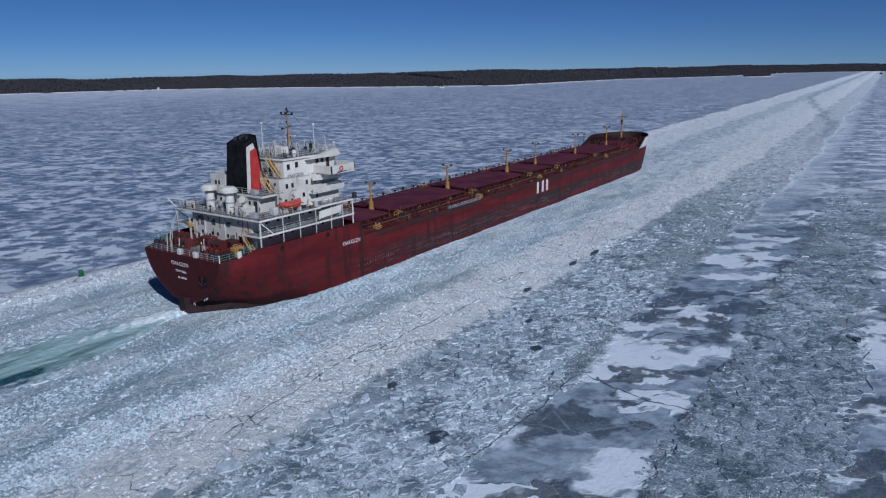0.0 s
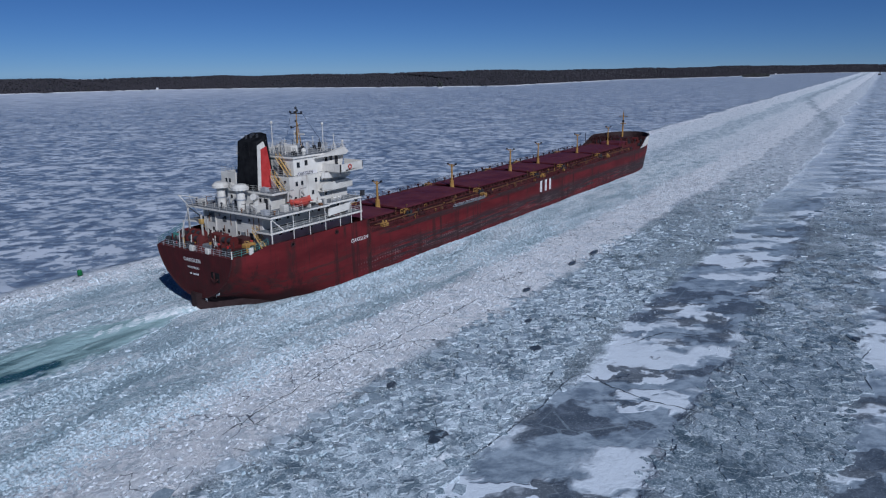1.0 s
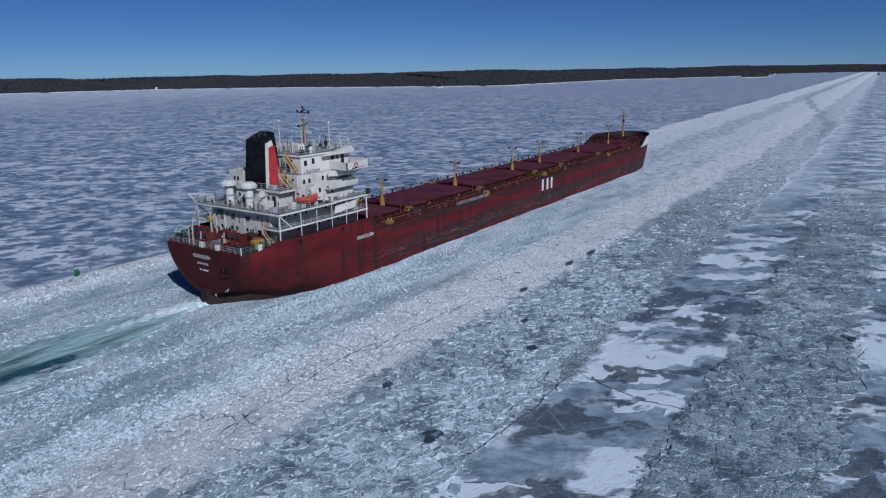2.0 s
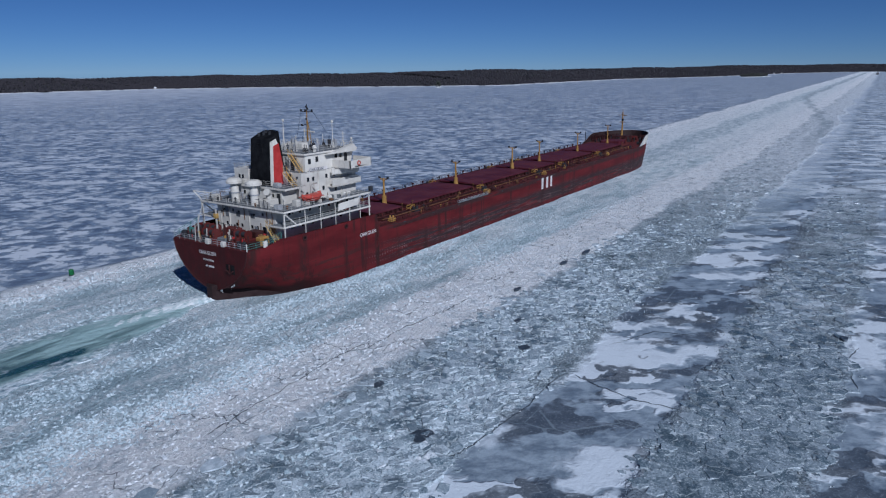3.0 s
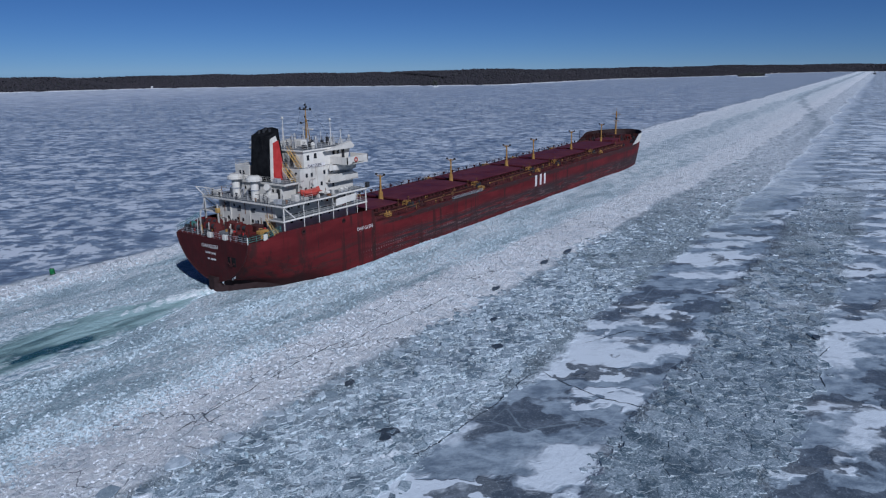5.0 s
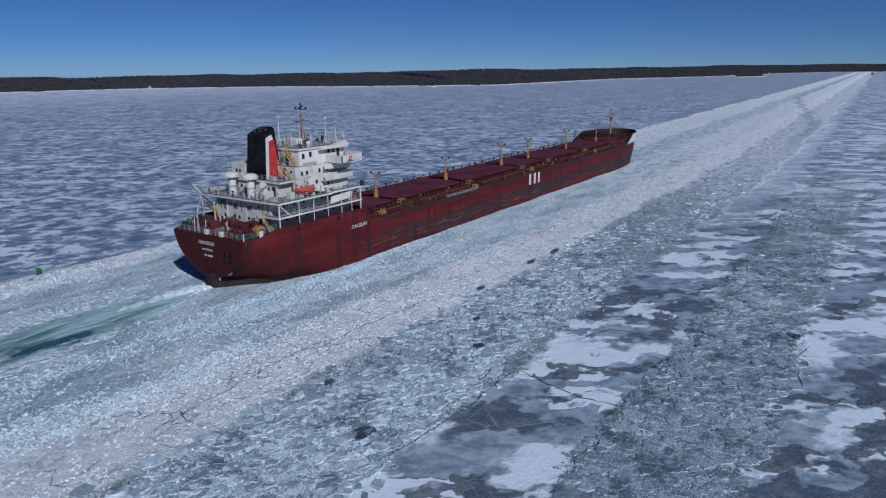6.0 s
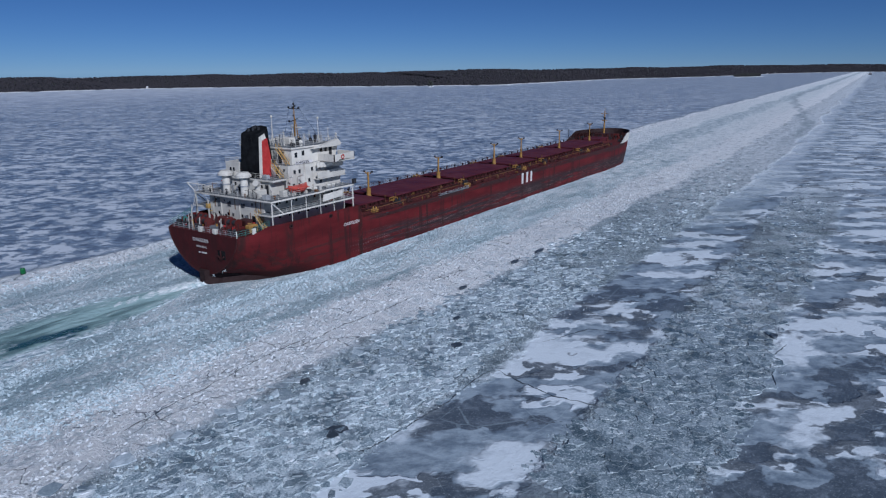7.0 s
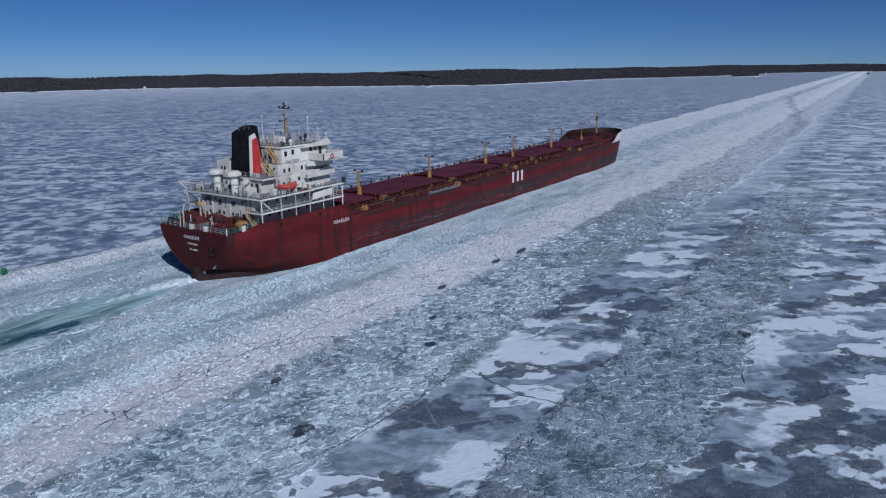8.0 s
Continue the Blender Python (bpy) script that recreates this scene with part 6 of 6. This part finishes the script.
        part("deck_fitting", bm, (RAILING, DARK, GREYDECK, RAILING, STEEL, DARK, RUST)[i % 7], SHIP)
    # pipes, grilles and cable trays on the aft walls
    for y, z0, z1 in ((-5.6, 12.4, 14.5), (-3.9, 9.7, 12.2), (0.2, 12.4, 14.6), (2.0, 9.7, 12.2), (5.9, 12.4, 14.6), (-6.9, 12.4, 14.6)):
        part("wall_pipe", bar(bmesh.new(), (9.2, y, z0), (9.2, y, z1), 0.06, 6), RUST, SHIP)
    for y, z in ((-1.9, 12.9), (1.9, 12.8), (4.3, 10.3)):
        gr = part("wall_grille", box(bmesh.new(), 9.22, 9.3, y - 0.5, y + 0.5, z, z + 0.8, 0.02), GREYDECK, SHIP, "grey ventilation grille")
        for q in range(5):
            part("slat", box(bmesh.new(), 9.19, 9.22, y - 0.45, y + 0.45, z + 0.08 + q * 0.14, z + 0.13 + q * 0.14), DARK, gr)
    # signal halyards
    for y0, y1 in ((-1.5, -5.0), (1.5, 5.0)):
        part("halyard", bar(bmesh.new(), (25.8, y0, 30.3), (27.5, y1, 24.6), 0.02, 4), DARK, SHIP)


fittings()


def lifeboat(y, s):
    x0, x1, z = 14.2, 18.9, 15.35
    bm = bmesh.new()
    n, m = 12, 8
    rows = []
    for i in range(n + 1):
        t = i / n * 2 - 1
        w = 1.15 * (1 - abs(t) ** 2.6) ** 0.6 if abs(t) < 1 else 0.02
        x = (x0 + x1) / 2 + t * (x1 - x0) / 2
        keel = z + 0.35 * abs(t) ** 3
        row = []
        for j in range(m):
            a = math.pi * j / (m - 1)
            row.append(bm.verts.new((x, y + w * math.cos(a), keel + 1.0 - 1.0 * math.sin(a) * (0.4 + 0.6 * min(1, w)))))
        row_top = [bm.verts.new((x, y - w * 0.55, keel + 1.35)), bm.verts.new((x, y + w * 0.55, keel + 1.35))]
        rows.append(row + row_top)
    q = m + 2
    for a, b in zip(rows[:-1], rows[1:]):
        for j in range(q):
            bm.faces.new((a[j], a[(j + 1) % q], b[(j + 1) % q], b[j]))
    bm.faces.new(rows[0])
    bm.faces.new(rows[-1][::-1])
    lb = part("lifeboat", bm, ORANGE, SHIP, "faded orange lifeboat in its davits")
    bm = bmesh.new()
    box(bm, x0 + 0.4, x1 - 0.4, y - 1.22, y + 1.22, z + 0.92, z + 1.02)
    part("gunwale", bm, ORANGE, lb)
    for x in (x0 + 0.9, x1 - 0.9):
        bm = bmesh.new()
        bar(bm, (x, y - s * 1.6, 15.05), (x, y - s * 1.2, 18.2), 0.13, 6)
        bar(bm, (x, y - s * 1.2, 18.2), (x, y + s * 0.3, 18.6), 0.12, 6)
        bar(bm, (x, y, 18.5), (x, y, z + 1.3), 0.04, 4)
        part("davit", bm, WHITE, SHIP, "white lifeboat davit")
        part("cradle", box(bmesh.new(), x - 0.15, x + 0.15, y - 0.9, y + 0.9, 15.05, z + 0.3), WHITE, SHIP)


lifeboat(-9.2, -1)
lifeboat(9.2, 1)


def poop_gear():
    # rail round the stern, green and white with white canvas pieces
    pts = [(7.2, -11.1, 10.8), (4.0, -10.55, 9.95), (1.2, -9.55, 9.65)]
    rail("stern_rail", pts, TEAL, SHIP, 1.1, 1.5, 0.05)
    rail("stern_rail", [(1.15, -9.5, 9.65), (1.15, 9.5, 9.65)], STEEL, SHIP, 1.05, 1.5, 0.035)
    rail("stern_rail", [(x, -y, z) for x, y, z in pts], TEAL, SHIP, 1.1, 1.5, 0.05)
    part("corner_post", bar(bmesh.new(), (1.15, -9.5, 9.65), (1.15, -9.5, 10.9), 0.09, 6), WHITE, SHIP)
    for y in (-3.6, 0.4):
        part("fairlead", box(bmesh.new(), 0.95, 1.6, y - 0.45, y + 0.45, 9.66, 10.6, 0.1), WHITE, SHIP, "white roller fairlead on the stern")
    part("fairlead", box(bmesh.new(), 3.8, 4.6, -10.65, -10.25, 9.9, 11.0, 0.08), WHITE, SHIP, "white roller fairlead at the quarter")
    # mooring winches: drum, cheeks, base, motor
    for x, y in ((4.2, 3.4), (6.2, -2.6), (6.8, 6.2)):
        wi = part("mooring_winch", box(bmesh.new(), x - 1.2, x + 1.2, y - 1.9, y + 1.9, 9.6, 10.0, 0.05), DECK, SHIP, "red mooring winch")
        part("drum", bar(bmesh.new(), (x, y - 1.4, 10.7), (x, y + 1.4, 10.7), 0.5, 12), DARK, wi, "dark rope drum")
        for k in (-1.4, 0, 1.4):
            part("cheek", bar(bmesh.new(), (x, y + k - 0.06, 10.7), (x, y + k + 0.06, 10.7), 0.85, 14), DECK, wi)
        part("motor", box(bmesh.new(), x - 0.6, x + 0.5, y + 1.5, y + 2.3, 10.0, 11.1, 0.08), COAM, wi, "dark red winch motor")
    for x, y in ((2.4, -6.8), (2.4, 6.0), (2.2, 2.2), (8.6, 9.8), (6.0, -9.3)):
        bm = bmesh.new()
        box(bm, x - 0.5, x + 0.5, y - 1.0, y + 1.0, 9.6, 9.8)
        for d in (-0.6, 0.6):
            bar(bm, (x, y + d, 9.8), (x, y + d, 10.6), 0.3, 10)
            bar(bm, (x, y + d, 10.55), (x, y + d, 10.7), 0.38, 10)
        part("double_bollard", bm, DARK, SHIP, "dark mooring bitts")
    for x, y, mat in ((2.6, 8.3, DARK), (4.6, 9.5, TEAL), (3.8, 7.0, GREYDECK), (6.6, 10.1, DARK)):
        bm = bmesh.new()
        bar(bm, (x, y - 0.45, 10.4), (x, y + 0.45, 10.4), 0.5, 14)
        box(bm, x - 0.5, x + 0.5, y - 0.75, y + 0.75, 9.6, 10.0)
        part("rope_reel", bm, mat, SHIP, "covered rope reel")
    part("yellow_locker", box(bmesh.new(), 5.0, 7.0, -8.4, -7.2, 9.6, 11.0, 0.1), YELLOW, SHIP, "yellow deck locker")
    part("red_locker", box(bmesh.new(), 3.0, 4.6, -8.9, -7.8, 9.6, 10.6, 0.1), COAM, SHIP, "dark red deck locker")
    part("steering_hatch", box(bmesh.new(), 3.6, 6.0, -1.2, 1.0, 9.6, 10.2, 0.08), GREYDECK, SHIP, "grey steering-gear hatch")
    part("stores_locker", box(bmesh.new(), 7.4, 9.6, -4.6, -2.2, 9.6, 11.0, 0.08), COAM, SHIP, "dark red stores locker")
    part("stores_locker", box(bmesh.new(), 7.6, 9.4, 1.2, 4.4, 9.6, 10.8, 0.08), DECK, SHIP, "red stores locker")
    # stores crane and stern posts on the port quarter
    bm = bmesh.new()
    bar(bm, (6.6, 4.6, 9.6), (6.6, 4.6, 14.2), 0.18, 8)
    bar(bm, (6.6, 4.6, 14.0), (8.2, 8.8, 13.0), 0.10, 6)
    cr = part("stores_crane", bm, RAILING, SHIP, "white stores crane")
    part("crane_motor", box(bmesh.new(), 6.3, 6.95, 4.3, 5.1, 12.6, 13.5, 0.08), BRIGHTYELLOW, cr, "yellow crane motor")
    for x, y, h in ((1.6, 3.2, 13.2), (1.6, 4.2, 12.4), (2.0, 1.6, 12.0), (5.6, 8.6, 13.0)):
        bm = bmesh.new()
        bar(bm, (x, y, 9.6), (x + 0.4, y + 0.3, h), 0.08, 6)
        part("stern_post", bm, RAILING, SHIP)
    rg = random.Random(3)
    for i in range(60):
        x, y = rg.uniform(1.8, 8.8), rg.uniform(-7.2, 9.2)
        bm = bmesh.new()
        h = 10.4 + rg.random() * 1.2
        bar(bm, (x, y, 9.6), (x + rg.uniform(-0.1, 0.1), y, h), 0.06 + 0.06 * rg.random(), 6)
        if i % 2:
            bar(bm, (x, y, h), (x + rg.uniform(-0.8, 0.8), y + rg.uniform(-0.8, 0.8), h - 0.1), 0.06, 5)
        part("stanchion", bm, (DARK, COAM, WHITE, DECK, COAM, DARK, DECK, BRIGHTYELLOW)[i % 8], SHIP)
    for i in range(20):
        x, y = rg.uniform(2.0, 8.8), rg.uniform(-7.5, 9.0)
        bm = bmesh.new()
        bar(bm, (x, y, 9.6), (x, y, 10.1 + rg.random() * 0.7), rg.uniform(0.18, 0.4), 8)
        part("deck_drum", bm, (COAM, DECK, GREYDECK, YELLOW, RED)[i % 5], SHIP)


poop_gear()


def markings():
    writing("quarter_name", "OAKGLEN", 0.98, pose(26.3, -BEAM - 0.02, 7.15, 90, 0, 0), LETTER, SHIP, "white ship's name on the quarter")
    back = pose(0, 0, 0, 90, 0, -90)
    writing("stern_name", "OAKGLEN", 0.90, Matrix.Translation((0.96, 2.6, 7.85)) @ back, LETTER, SHIP, "white ship's name on the transom")
    writing("stern_port", "MONTREAL", 0.52, Matrix.Translation((0.96, 1.7, 6.75)) @ back, LETTER, SHIP, "white home port on the transom")
    for y0, y1 in ((1.2, 0.75), (0.4, -1.0)):
        part("stern_bar", box(bmesh.new(), 0.955, 0.98, y1, y0, 5.7, 6.0), LETTER, SHIP, "white bar of small writing")
    # company mark: plain white bars
    for x0, x1 in ((104.4, 105.6), (107.4, 108.6), (110.2, 111.3)):
        part("company_mark", box(bmesh.new(), x0, x1, -BEAM - 0.03, -BEAM - 0.005, 4.75, 7.85, 0.01), LETTER, SHIP, "plain white bar of the company mark")


markings()


# ---- the wash behind the ship ----
def wash():
    """Churned open water that trails the stern, with foam where the propeller wash comes up."""
    root = tagged(new("propeller_wash"), "milky green churned water trailing behind the stern", "water")
    rg = np.random.default_rng(15)
    n = 150
    pts = []
    for i in range(n):
        a = i / n * 2 * math.pi
        k = 1 + 0.05 * math.sin(5 * a + 1) + 0.05 * math.sin(13 * a) + 0.05 * math.sin(29 * a + 2) + rg.normal(0, 0.04)
        wide = 3.6 + 6.5 * min(1, (1 - math.cos(a)) * 0.8)
        pts.append((-32 + 35 * (0.5 + 0.5 * k) * math.cos(a), 1.2 - 0.5 * (1 - math.cos(a)) + wide * k * math.sin(a)))
    part("water_sheet", slab_xy(bmesh.new(), pts, -0.2, 0.17), WATER, root)
    for i in range(90):
        x = -6 - 60 * rg.random()
        y = 1.0 + (4 + 3.5 * min(1, -x / 20)) * (1 if rg.random() < 0.5 else -1) * rg.uniform(0.75, 1.2)
        s = 0.18 + 0.6 * rg.random() ** 2
        q = [(x + s * math.cos(t) * rg.uniform(0.6, 1) * 0.9, y + s * math.sin(t) * rg.uniform(0.6, 1) * 0.6) for t in (j * 0.8976 for j in range(7))]
        part("floating_ice", slab_xy(bmesh.new(), q, 0.1, 0.19 + 0.10 * rg.random()), CRUSH, root, "small floating lump of ice")
    # boiling foam right behind the rudder
    for cx, cy, lx, ly, h in ((-3.0, 1.2, 5.5, 1.5, 0.55), (-6.5, 2.0, 6.0, 2.0, 0.4), (-0.6, 0.2, 2.4, 1.2, 0.7), (-12.0, 2.2, 6.0, 1.6, 0.28)):
        bm = bmesh.new()
        nu, nv = 22, 14
        grid = []
        for i in range(nu + 1):
            row = []
            for j in range(nv + 1):
                u, w = i / nu * 2 - 1, j / nv * 2 - 1
                q = max(0.0, 1 - u * u - w * w) ** 0.7
                z = 0.05 + h * q * (0.55 + 0.45 * math.sin(u * 9 + w * 5 + cx) * math.sin(w * 8 - u * 4)) + rg.normal(0, 0.04) * q
                row.append(bm.verts.new((cx + u * lx, cy + w * ly, z)))
            grid.append(row)
        for i in range(nu):
            for j in range(nv):
                bm.faces.new((grid[i][j], grid[i + 1][j], grid[i + 1][j + 1], grid[i][j + 1]))
        ob = part("foam", bm, FOAM, root, "white boiling foam")
        for f in ob.data.polygons:
            f.use_smooth = True
    return root


WASH = wash()


def motions():
    """The ship goes straight ahead at five knots, and its wash goes with it."""
    rows = [(0.0, 0.0), (2.0, 4.97), (4.0, 9.85), (6.0, 14.64), (8.0, 19.35)]
    walk(SHIP, [(t, pose(x, 0, 0)) for t, x in rows])
    walk(WASH, [(t, pose(x, 0, 0)) for t, x in rows])


motions()
